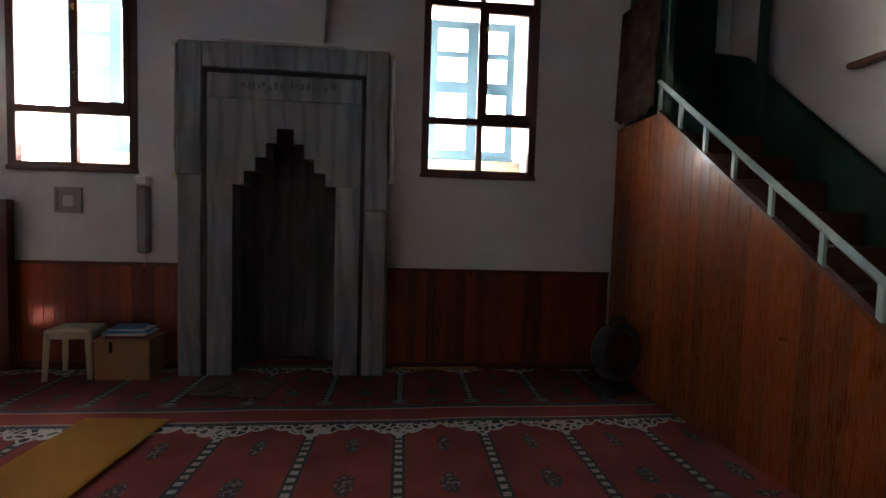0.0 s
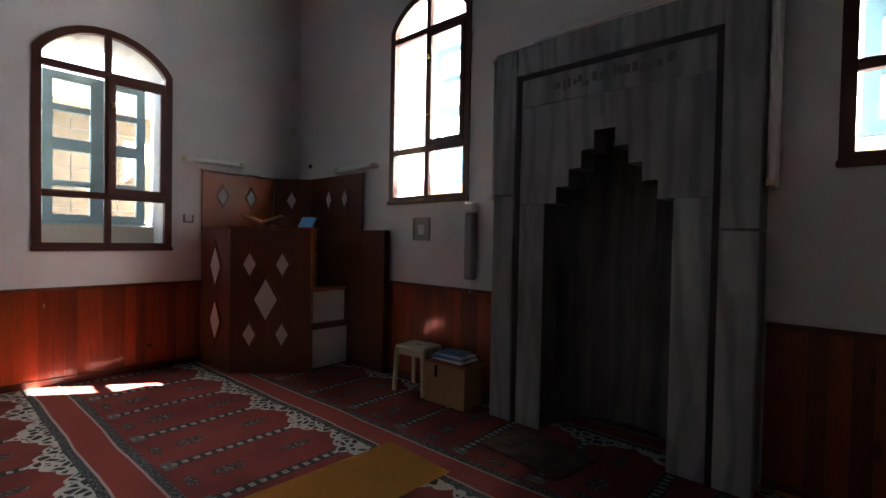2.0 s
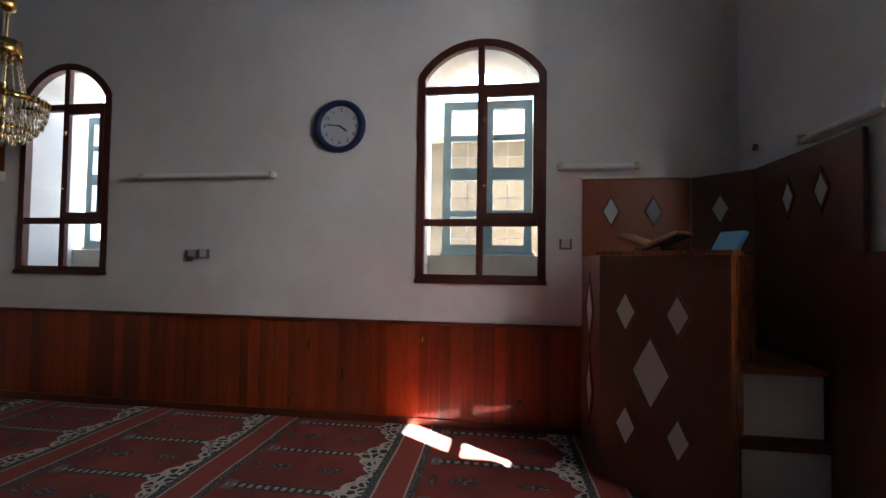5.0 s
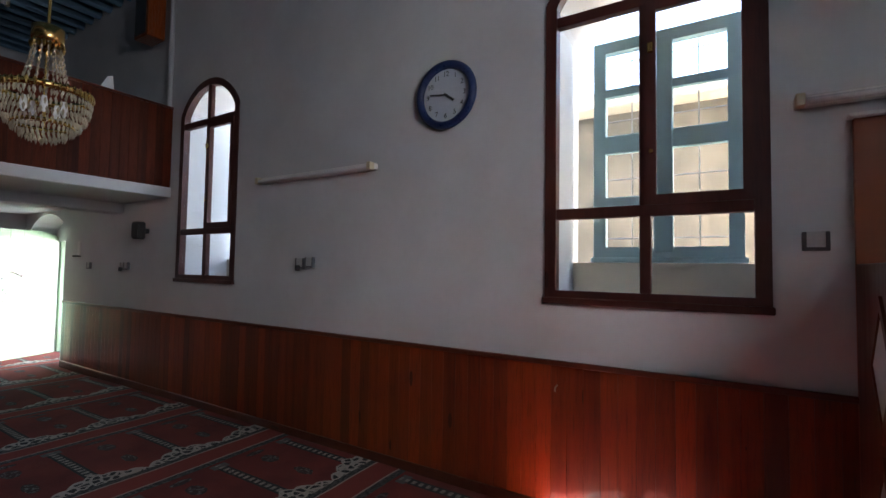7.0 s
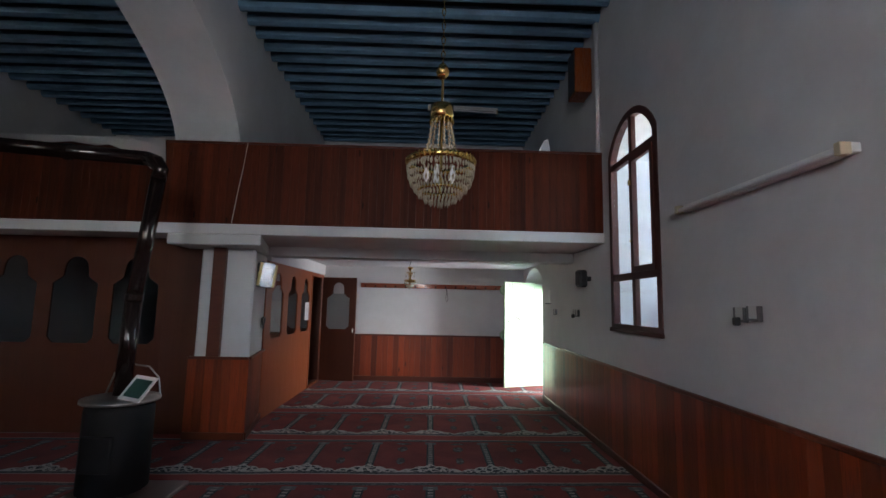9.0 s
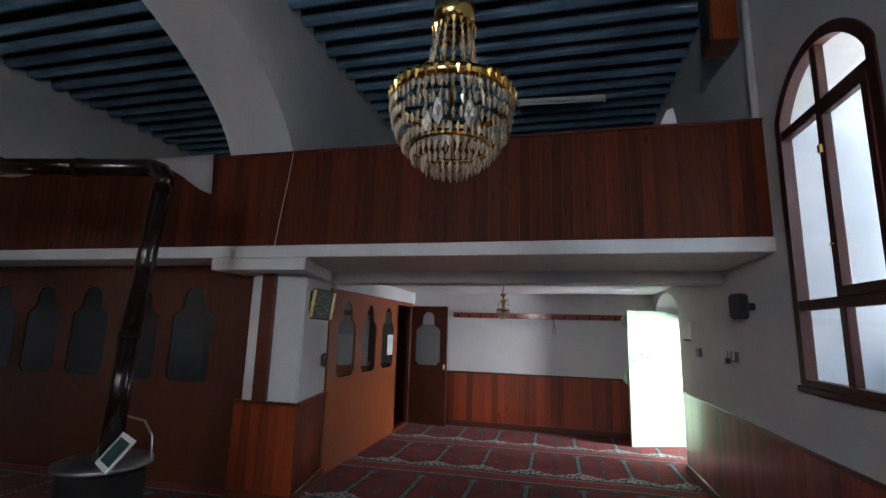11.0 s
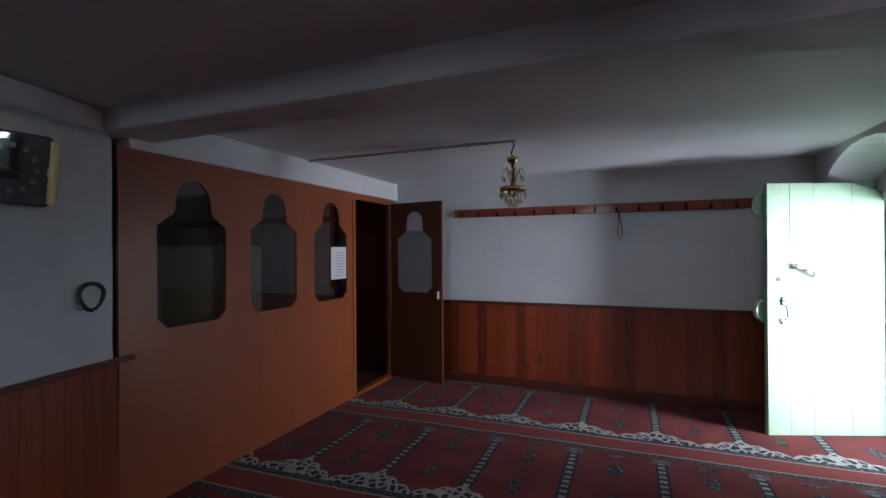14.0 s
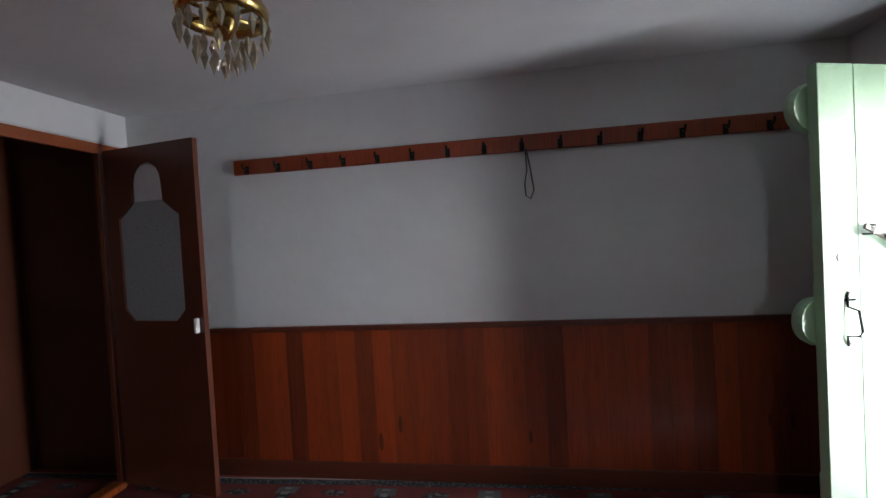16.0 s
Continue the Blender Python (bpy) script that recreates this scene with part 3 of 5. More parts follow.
# ---- windows ----
def window(name, m, half, zb, spring, rise, x, y, rz, outer_low, outer_high, sash, paint, one_leaf=False):
    """Inner dark red casement in the room's face of the wall, outer blue casement at the far face."""
    root = thing(name, x, y, zb, "arched dark red wooden casement window with outer blue frame", "window", "", "structure", rz)
    sp, hh = spring - zb, half
    def R(n, bm, mat, lab=""):
        return part(n, bm, mat, root, lab)
    o = arch_outline(hh, 0, sp, rise)
    i = arch_outline(hh, 0, sp, rise, 0.075)
    fr = slab(o, 0.075, 0.0, i)
    bmesh.ops.translate(fr, verts=fr.verts, vec=(0, -0.012, 0))
    R("window_frame", fr, FRAME_WOOD)
    R("window_sill", box(-hh - 0.01, -0.035, -0.012, hh + 0.01, 0.02, 0.03, 0.006), FRAME_WOOD)
    t1 = 0.58 if sp > 1.7 else 0.5
    t2 = sp - 0.13
    inner = hh - 0.075
    for z in (t1, t2):
        R("transom", box(-inner, -0.008, z - 0.035, inner, 0.055, z + 0.035, 0.005), FRAME_WOOD)
    R("mullion", box(-0.032, -0.006, 0.075, 0.032, 0.05, sp + rise - 0.06, 0.005), FRAME_WOOD)
    # opening sash, thicker
    x0, x1 = (0.0, inner) if sash > 0 else (-inner, 0.0)
    sa = slab([(x0, t1 + 0.03), (x1, t1 + 0.03), (x1, t2 - 0.03), (x0, t2 - 0.03)], 0.04, 0.0, [(x0 + 0.065, t1 + 0.09), (x1 - 0.05, t1 + 0.09), (x1 - 0.05, t2 - 0.09), (x0 + 0.065, t2 - 0.09)])
    bmesh.ops.translate(sa, verts=sa.verts, vec=(0, -0.024, 0))
    s = R("sash", sa, FRAME_WOOD)
    part("latch", box(x0 + 0.02 * sash, -0.05, (t1 + t2) / 2 + 0.3, x0 + 0.05 * sash, -0.024, (t1 + t2) / 2 + 0.36, 0.004), BRASS, s, "brass latch")
    part("latch", rod((x0 + 0.04 * sash, -0.05, t1 + 0.35), (x0 + 0.04 * sash, -0.024, t1 + 0.35), 0.012), BRASS, s, "brass knob")
    for xa, xb in ((-inner + 0.004, -0.034), (0.034, inner - 0.004)):
        for za, zc in ((0.08, t1 - 0.037), (t1 + 0.037, t2 - 0.037)):
            g = R("pane", box(xa, 0.02, za, xb, 0.026, zc), GLASS)
            g.visible_shadow = False
        n = 8
        pts = [(xa, t2 + 0.037), (xb, t2 + 0.037)]
        for k in range(n + 1):
            u = xb + (xa - xb) * k / n
            pts.append((u, arch_top(u, inner, sp, rise - 0.05) - 0.04))
        pg = slab(pts, 0.006)
        bmesh.ops.translate(pg, verts=pg.verts, vec=(0, 0.02, 0))
        g = R("pane", pg, GLASS)
        g.visible_shadow = False
    # outer casement at the far face
    oy, ol, oh, oz, ot = 0.66, -hh + outer_low, hh - outer_high, 0.30, sp - 0.02
    ring = slab([(ol, oz), (oh, oz), (oh, ot), (ol, ot)], 0.07, 0.0, [(ol + 0.09, oz + 0.09), (oh - 0.09, oz + 0.09), (oh - 0.09, ot - 0.09), (ol + 0.09, ot - 0.09)])
    bmesh.ops.translate(ring, verts=ring.verts, vec=(0, oy, 0))
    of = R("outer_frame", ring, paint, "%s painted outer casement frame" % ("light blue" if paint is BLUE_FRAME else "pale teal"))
    mid = (ol + oh) / 2
    bar_end = mid if one_leaf else oh - 0.08
    part("outer_mullion", box(mid - 0.065, oy - 0.006, oz + 0.05, mid + 0.065, oy + 0.06, ot - 0.05, 0.006), paint, of)
    for k, f in enumerate((0.26, 0.52, 0.76)):
        z = oz + (ot - oz) * f
        hgt = 0.07 if k == 1 else 0.034
        part("outer_bar", box(ol + 0.08, oy + 0.004, z - hgt, bar_end, oy + 0.055, z + hgt, 0.005), paint, of)
    part("outer_sill", box(ol - 0.02, oy - 0.02, oz - 0.025, oh + 0.02, oy + 0.08, oz + 0.012, 0.006), paint, of)
    R("outer_reveal", box(-hh + 0.003, oy - 0.01, 0.002, hh - 0.003, oy + 0.13, oz - 0.028), PLASTER_OUT, "cream rendered outer window ledge")
    if paint is TEAL_FRAME:
        bars = bmesh.new()
        for xx in ((ol + mid) / 2 + 0.02, (oh + mid) / 2 - 0.02):
            join(bars, rod((xx, oy + 0.10, oz), (xx, oy + 0.10, ot), 0.005, 6))
        for k in range(7):
            zz = oz + (ot - oz) * (k + 0.7) / 7.3
            join(bars, rod((ol, oy + 0.105, zz), (oh, oy + 0.105, zz), 0.004, 6))
        R("grille", bars, STEEL, "thin grey iron window grille")
    return root


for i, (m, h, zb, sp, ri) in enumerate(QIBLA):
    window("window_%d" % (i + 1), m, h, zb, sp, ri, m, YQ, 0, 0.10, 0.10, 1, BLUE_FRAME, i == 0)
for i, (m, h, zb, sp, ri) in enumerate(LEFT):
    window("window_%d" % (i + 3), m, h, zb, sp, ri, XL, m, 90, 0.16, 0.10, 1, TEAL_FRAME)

# ---- gallery front ----
bal = thing("gallery_balustrade", 0, GY, 2.535, "tall red-brown varnished board balustrade on the gallery edge", "balustrade", "", "structure", 180)
part("backing", box(-XR, 0.03, 0.0, -XL, 0.05, 0.99), DADO_CAP, bal)
part("handrail", box(-XR, 0.008, 0.985, -XL, 0.075, 1.01, 0.005), DADO_CAP, bal, "dark varnished top rail")
planks(bal, -XR, -XL, 0.0, 0.985, 0.095, GALLERY_WOOD, 0.03, 0.004)

# ---- partition with dark panes round the back room ----
def niche_outline(cx, zb, zs, zt, half, neck=0.15, chamfer=0.07):
    """Bottle-headed window outline, anticlockwise from the lower left."""
    pts = [(cx - half + chamfer, zb), (cx + half - chamfer, zb), (cx + half, zb + chamfer), (cx + half, zs - 0.02), (cx + half - 0.05, zs + 0.015), (cx + neck + 0.01, zs + 0.07)]
    r = neck
    for k in range(9):
        a = math.pi * k / 8
        pts.append((cx + r * math.cos(a), zt - r + 0.0 + r * math.sin(a)))
    pts += [(cx - neck - 0.01, zs + 0.07), (cx - half + 0.05, zs + 0.015), (cx - half, zs - 0.02), (cx - half, zb + chamfer)]
    return pts


def pierced_panel(x0, x1, z0, z1, cx, half, thick, zb=1.06, zs=1.76, zt=2.05, neck=0.15):
    """A board with one bottle-headed opening: each outline point is joined to the board's rim."""
    hole = niche_outline(cx, zb, zs, zt, half, neck)
    rim = []
    for hx, hz in hole:
        dx, dz = hx - cx, hz - (zb + zt) / 2
        k = min(((x1 - cx) if dx > 0 else (cx - x0)) / max(abs(dx), 1e-6), ((z1 - (zb + zt) / 2) if dz > 0 else ((zb + zt) / 2 - z0)) / max(abs(dz), 1e-6))
        rim.append([cx + dx * k, (zb + zt) / 2 + dz * k])
    for cxx, czz in ((x0, z0), (x1, z0), (x0, z1), (x1, z1)):
        best = min(rim, key=lambda p: (p[0] - cxx) ** 2 + (p[1] - czz) ** 2)
        best[0], best[1] = cxx, czz
    return slab([tuple(p) for p in rim], thick, 0.0, hole)


part_side = thing("partition_wall", -1.417, 0, 0, "brown laminate partition with dark bottle-headed panes", "partition", "", "structure", 270)
# local x runs towards -y
for cx, x0, x1 in ((4.75, 4.237, 5.145), (5.541, 5.145, 5.94), (6.34, 5.94, 6.735)):
    part("panel", pierced_panel(x0, x1, -0.06, 2.22, cx, 0.274, 0.03, 1.08, 1.775, 2.076, 0.138), CHIP, part_side)
    pn = slab(niche_outline(cx, 1.08, 1.775, 2.076, 0.274, 0.138), 0.005)
    bmesh.ops.translate(pn, verts=pn.verts, vec=(0, 0.012, 0))
    part("pane", pn, DARK_GLASS, part_side, "dark reflecting glass pane")
part("lintel", box(6.735, 0, 2.155, 7.74, 0.03, 2.22), CHIP, part_side)
part("post", box(6.725, -0.012, -0.05, 6.775, 0.045, 2.16, 0.004), CHIP, part_side)
part("post", box(7.53, -0.006, -0.05, 7.755, 0.03, 2.156), CHIP_SHADED, part_side)
part("threshold", box(6.74, -0.025, -0.06, 7.55, 0.07, 0.005, 0.006), MINBAR_WOOD, part_side, "pale worn wooden threshold")
front = thing("partition_wall", 0, -3.5, 0, "brown laminate partition with bottle-headed panes, darkened for shade", "partition", "", "structure", 180)
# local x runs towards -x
# The dimness of this corner is in the panels' darker laminate colour.
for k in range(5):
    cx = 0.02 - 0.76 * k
    part("panel", pierced_panel(cx - 0.38, cx + 0.38, -0.06, 2.42, cx, 0.285, 0.03, 1.065, 1.83, 2.155, 0.15), CHIP_SHADED, front)
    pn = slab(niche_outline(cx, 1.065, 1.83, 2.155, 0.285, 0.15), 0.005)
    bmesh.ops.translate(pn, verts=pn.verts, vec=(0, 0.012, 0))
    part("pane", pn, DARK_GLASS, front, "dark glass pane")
part("post", box(0.401, 0, -0.06, 0.93, 0.03, 2.42), CHIP_SHADED, front)

# open leaf of the partition's door, swung open before the back wall
leaf = thing("room_door", -1.455, -7.53, 0.0, "open brown laminate door with a frosted bottle-headed pane", "door", "", "", 171)
part("panel", pierced_panel(0.0, 0.745, 0.0, 2.165, 0.355, 0.25, 0.035, 1.07, 1.74, 2.06, 0.12), CHIP_SHADED, leaf)
pn = slab(niche_outline(0.355, 1.07, 1.74, 2.06, 0.25, 0.12), 0.006)
bmesh.ops.translate(pn, verts=pn.verts, vec=(0, 0.014, 0))
part("pane", pn, FROST, leaf, "frosted grey pane")
wn_pts = [(0.243, 1.82), (0.467, 1.82)] + [(0.355 + 0.112 * math.cos(math.pi * k / 8), 1.935 + 0.112 * math.sin(math.pi * k / 8)) for k in range(9)]
pn = slab(wn_pts, 0.014)
bmesh.ops.translate(pn, verts=pn.verts, vec=(0, 0.010, 0))
part("pane_head", pn, PAPER, leaf, "white upper pane")
part("handle", box(0.69, -0.03, 1.0, 0.715, 0.0, 1.09, 0.006), WHITE, leaf, "small white handle")

# Added dark boards that soak up bounced light behind the panes.
solid("inner_partition", box(-0.50, YB, -0.08, -0.44, -3.53, 2.43), CHIP_SHADED, "added dark lining that keeps the back room dim", "partition", "structure")

solid("inner_lining", box(-1.37, YB + 0.001, -0.08, -0.50, YB + 0.03, 2.38), CHIP_SHADED, "added dark lining that keeps the back room dim", "partition", "structure")

# Added block: narrows the doorway so less daylight spreads into the back.
solid("doorway_light_block", box(XL - WALL + 0.004, -6.50, -0.3, XL - WALL + 0.20, -6.00, 2.5), PLASTER, "added plaster block that narrows the doorway's daylight", "wall", "structure")

solid("doorway_lintel", box(XL - WALL + 0.006, -7.60, 1.98, XL - WALL + 0.42, -6.00, 2.48), PLASTER, "white plastered lintel over the outer doorway", "wall", "structure")

# ---- outdoors ----
solid("ground", box(-60, -60, -0.42, 60, 60, -0.32), GROUND, "dusty pale paving outside", "ground", "structure")

# ---- mihrab ----
mih = thing("mihrab", -1.2, 4.5, 0, "grey veined marble prayer niche with a stepped head and black inlay", "prayer niche", "", "structure")
H, W2 = 3.19, 0.985
NICHE = [(0.485, 1.87), (0.385, 2.00), (0.28, 2.135), (0.18, 2.27), (0.08, 2.41)]
part("border", box(-W2, 0, 0, -0.765, 0.27, 1.95, 0.01), MARBLE, mih)
part("border", box(-W2, 0, 1.954, -0.765, 0.27, H, 0.01), MARBLE, mih)
part("border", box(0.765, 0, 0, W2, 0.27, 1.65, 0.01), MARBLE, mih)
part("border", box(0.765, 0, 1.654, W2, 0.27, H, 0.01), MARBLE, mih)
part("lintel", box(-0.763, 0, 2.955, 0.763, 0.27, H, 0.01), MARBLE, mih)
for x in (-0.745, 0.745):
    part("inlay", box(x - 0.02, 0.012, 0, x + 0.02, 0.05, 2.953), BLACK, mih, "black stone inlay strip")
part("inlay", box(-0.725, 0.012, 2.913, 0.725, 0.05, 2.953), BLACK, mih, "black stone inlay strip")
part("slab", box(-0.724, 0.02, 0.0, -0.487, 0.27, 1.868, 0.004), MARBLE, mih)
part("slab", box(0.487, 0.02, 0.0, 0.724, 0.27, 1.868, 0.004), MARBLE, mih)
part("slab", box(-0.724, 0.02, 2.68, 0.724, 0.27, 2.911, 0.004), MARBLE, mih)
for sgn in (-1, 1):
    pts = [(sgn * 0.724, 1.872), (sgn * 0.724, 2.676), (sgn * 0.002, 2.676), (sgn * 0.002, NICHE[4][1])]
    for k in range(4, -1, -1):
        w, z = NICHE[k]
        pts += [(sgn * w, z + (0.0 if k == 4 else 0.0)), (sgn * w, NICHE[k - 1][1] if k else 1.872)]
    b = slab(pts, 0.25)
    bmesh.ops.translate(b, verts=b.verts, vec=(0, 0.022, 0))
    part("stepped_slab", b, MARBLE, mih)
b = bmesh.new()
prev = None
for k in range(9):
    a = math.pi * k / 8
    ring = [b.verts.new((0.49 * math.cos(a), 0.27 + 0.42 * math.sin(a), z)) for z in (0.0, 2.45)]
    if prev:
        b.faces.new((prev[0], ring[0], ring[1], prev[1]))
    prev = ring
bmesh.ops.solidify(b, geom=b.faces[:], thickness=-0.03)
part("recess", b, MARBLE_DARK, mih, "smoky dark marble niche back")
part("recess_top", box(-0.5, 0.27, 2.45, 0.5, 0.72, 2.5), MARBLE_DARK, mih)
for sgn in (-1, 1):
    st = bmesh.new()
    for k in range(4):
        w, z = NICHE[k]
        box(*( (sgn * (w - 0.09), 0.20, z + 0.004) if sgn > 0 else (sgn * w, 0.20, z + 0.004)), *((sgn * w, 0.27, z + 0.125) if sgn > 0 else (sgn * (w - 0.09), 0.27, z + 0.125)), 0, st)
    part("stepped_corbel", st, MARBLE_DARK, mih)

solid("niche_backing", box(-1.75, 5.30, -0.3, -0.65, YQ + WALL - 0.01, 2.52), PLASTER, "plain masonry behind the niche", "wall", "structure")
for sgn in (-1, 1):
    lamp = thing("tube_lamp", -1.2 + sgn * 1.02, 4.56, 1.92, "white upright fluorescent tube lamp beside the niche", "lamp", "niche tube lamps")
    part("housing", box(-0.022, -0.01, 0.0, 0.022, 0.205, 1.25, 0.006), WHITE, lamp)
    part("tube", rod((0, -0.03, 0.04), (0, -0.03, 1.21), 0.014), PAPER, lamp)
    for z in (0.02, 1.23):
        part("socket", box(-0.02, -0.045, z - 0.02, 0.02, 0.0, z + 0.02, 0.004), CREAM_PLASTIC, lamp)
lamp = thing("tube_lamp", -1.2, 4.56, 3.192, "white fluorescent tube lamp lying on the niche top", "lamp", "niche tube lamps")
part("housing", box(-0.62, -0.03, 0.0, 0.55, 0.03, 0.045, 0.006), WHITE, lamp)
part("tube", rod((-0.6, -0.045, 0.03), (0.53, -0.045, 0.03), 0.014), PAPER, lamp)
# carved line of script, too worn to be read
script = bmesh.new()
x = -0.42
while x < 0.46:
    w = random.uniform(0.02, 0.07)
    z = 2.79 + random.uniform(-0.03, 0.03)
    box(x, 0.012, z, x + w, 0.022, z + random.uniform(0.03, 0.08), 0, script)
    x += w + random.uniform(0.008, 0.03)
part("inscription", script, SCRIPT, mih, "worn dark carved script")

mat_b = box(-0.36, -0.24, 0.0, 0.36, 0.24, 0.014, 0.004)
mt = solid("floor_mat", mat_b, TAPESTRY, "small brown patterned mat before the prayer niche", "rug")
mt.matrix_basis = pose(-1.5, 4.16, 0.008, 0, 0, -8)
solid("wooden_stick", rod((-0.12, 4.70, 0.018), (0.78, 4.71, 0.018), 0.014, 8), CARDBOARD, "pale wooden stick lying along the wainscot", "stick")

# plaster shaft over the prayer niche
b = slab([(-1.55, 3.192), (-0.87, 3.192), (-0.83, 4.2), (-0.78, ZC - 0.002), (-1.66, ZC - 0.002), (-1.60, 4.2)], 0.13)
bmesh.ops.translate(b, verts=b.verts, vec=(0, YQ - 0.132, 0))
solid("plaster_shaft", b, PLASTER, "white plastered shaft above the prayer niche", "shaft", "structure")

# ---- courtyard outside ----
# The first wall is added out of view to reflect sunlight onto the door.
solid("porch_wall", box(-12.9, -7.6, -0.35, -12.6, -3.6, 3.6), PLASTER, "unseen added white wall that bounces sun to the door", "wall", "structure")
solid("porch_wall", box(-9.7, -12.5, -0.35, -9.4, -7.8, 3.2), PLASTER, "white plastered porch wall", "wall", "structure")
# Unseen blocks added to cut the sun down to one floor patch.
for x0, x1, h in ((-2.47, -1.75, 3.78), (1.34, 2.3, 5.3)):
    solid("buttress", box(x0, YQ + WALL - 0.02, -0.35, x1, YQ + WALL + 0.75, h, 0.02), PLASTER_OUT, "unseen added block that keeps sun off the prayer wall windows", "buttress", "structure")

# Unseen slab, added to stop the highest sun rays.
solid("eave", box(XL - WALL - 0.3, YQ + WALL - 0.01, 4.62, XR + WALL, YQ + WALL + 0.75, 4.8, 0.01), PLASTER_OUT, "unseen added slab that trims the sun over the windows", "eave", "structure")


def house(name, x0, y0, x1, y1, h, face, label):
    """A plain house; face: the side ('x' or 'y') with its windows and door towards the prayer hall."""
    root = thing(name, (x0 + x1) / 2, (y0 + y1) / 2, -0.33, label, "house", "neighbouring houses")
    hx, hy = abs(x1 - x0) / 2, abs(y1 - y0) / 2
    part("wall", box(-hx, -hy, 0, hx, hy, h), STONE_OUT, root)
    part("roof", box(-hx - 0.3, -hy - 0.3, h, hx + 0.3, hy + 0.3, h + 0.18, 0.02), PLASTER_OUT, root)
    n = 5
    for k in range(n):
        for z in (0.9, 4.0):
            if z + 1.4 > h or (face == "x" and k < 4):
                continue
            if face == "x":
                y = -hy + 2 * hy * (k + 0.5) / n
                w = part("window", box(hx, y - 0.5, z, hx + 0.04, y + 0.5, z + 1.4, 0.01), BLUE_FRAME, root)
                part("pane", box(hx + 0.04, y - 0.4, z + 0.1, hx + 0.05, y + 0.4, z + 1.3), DARK_PLASTIC, w)
            else:
                x = -hx + 2 * hx * (k + 0.5) / n
                w = part("window", box(x - 0.5, -hy - 0.04, z, x + 0.5, -hy, z + 1.4, 0.01), BLUE_FRAME, root)
                part("pane", box(x - 0.4, -hy - 0.05, z + 0.1, x + 0.4, -hy - 0.04, z + 1.3), DARK_PLASTIC, w)
    return root


house("stone_house", -15, 0.7, -8.4, 13, 3.75, "x", "pale tuff stone house with blue windows")
house("stone_house", -8, 22, 10, 30, 5.2, "y", "pale tuff stone house behind the prayer wall")

# shoe rack on the courtyard wall
rack = thing("shoe_rack", -9.06, -9.0, -0.32, "white painted wooden shoe rack with five shelves", "shelf")
for y in (-1.5, -0.75, 0.0, 0.75, 1.5):
    part("upright", box(-0.33, y - 0.02, 0, 0.0, y + 0.02, 2.1, 0.004), WHITE, rack)
for k in range(6):
    part("shelf", box(-0.33, -1.5, 0.12 + 0.36 * k, 0.0, 1.5, 0.15 + 0.36 * k, 0.004), WHITE, rack)

# ---- pulpit (minbar) ----
MX, MY0, MY1, MZ = 2.32, 4.0, 1.0, 2.63
minbar = thing("pulpit", MX + 0.12, 0, 0, "orange varnished board pulpit with a sloping stair and teal handrail", "pulpit", rz=2.5)
SL = 0.768
slope_z = lambda y: MZ if y > MY0 else max(0.25, MZ - SL * (MY0 - y))
n = 36
w = (YQ - 0.02 - MY1) / n
for k in range(n):
    y0, y1 = MY1 + k * w, MY1 + (k + 1) * w
    b = slab([(y0 + 0.001, 0), (y1 - 0.001, 0), (y1 - 0.001, slope_z(y1 - 0.001) - 0.02), (y0 + 0.001, slope_z(y0 + 0.001) - 0.02)], 0.018)
    bmesh.ops.transform(b, matrix=Matrix(((0, 1, 0, -0.018 + random.uniform(0, 0.003)), (1, 0, 0, 0), (0, 0, 1, 0), (0, 0, 0, 1))), verts=b.verts)
    part("plank", finish(b, 0.0015), MINBAR_WOOD, minbar)
b = slab([(MY1, 0.0), (YQ - 0.02, 0.0), (YQ - 0.02, MZ - 0.04), (MY0, MZ - 0.04), (MY1, slope_z(MY1) - 0.04)], 0.03)
bmesh.ops.transform(b, matrix=Matrix(((0, 1, 0, 0.002), (1, 0, 0, 0), (0, 0, 1, 0), (0, 0, 0, 1))), verts=b.verts)
part("side_frame", finish(b), DADO_CAP, minbar)
for k in range(9):
    y = 1.15 + k * 0.31
    part("step", box(0.04, y, 0, 1.04, y + 0.34, 0.25 + k * 0.245, 0.01), CHIP_SHADED, minbar)
part("platform", box(0.04, MY0, 0, 1.04, YQ - 0.02, 2.45), CHIP_SHADED, minbar)
b = slab([(MY1, slope_z(MY1) - 0.03), (MY0, MZ - 0.03), (MY0, MZ + 0.01), (MY1, slope_z(MY1) + 0.01)], 0.06)
bmesh.ops.transform(b, matrix=Matrix(((0, 1, 0, -0.024), (1, 0, 0, 0), (0, 0, 1, 0), (0, 0, 0, 1))), verts=b.verts)
part("stringer", finish(b), DADO_CAP, minbar, "dark varnished edge board")
rz = lambda y: 2.90 - 0.785 * (4.04 - y)
part("handrail", tube([(0, 4.05, rz(4.05)), (0, 2.6, rz(2.6)), (0, 1.1, rz(1.1))], 0.026, 4), TEAL_RAIL, minbar, "pale teal painted handrail")
for y in (4.02, 3.71, 3.385, 3.07, 2.73, 2.36, 2.03, 1.62, 1.15):
    part("baluster", box(-0.014, y - 0.016, slope_z(y) - 0.02, 0.014, y + 0.016, rz(y), 0.003), TEAL_RAIL, minbar)
b = slab([(MY1, 0.0), (YQ - 0.02, 0.0), (YQ - 0.02, 3.50), (4.3, 3.30), (2.94, 2.0), (MY1, 0.45)], 0.05)
bmesh.ops.transform(b, matrix=Matrix(((0, 1, 0, 1.05), (1, 0, 0, 0), (0, 0, 1, 0), (0, 0, 0, 1))), verts=b.verts)
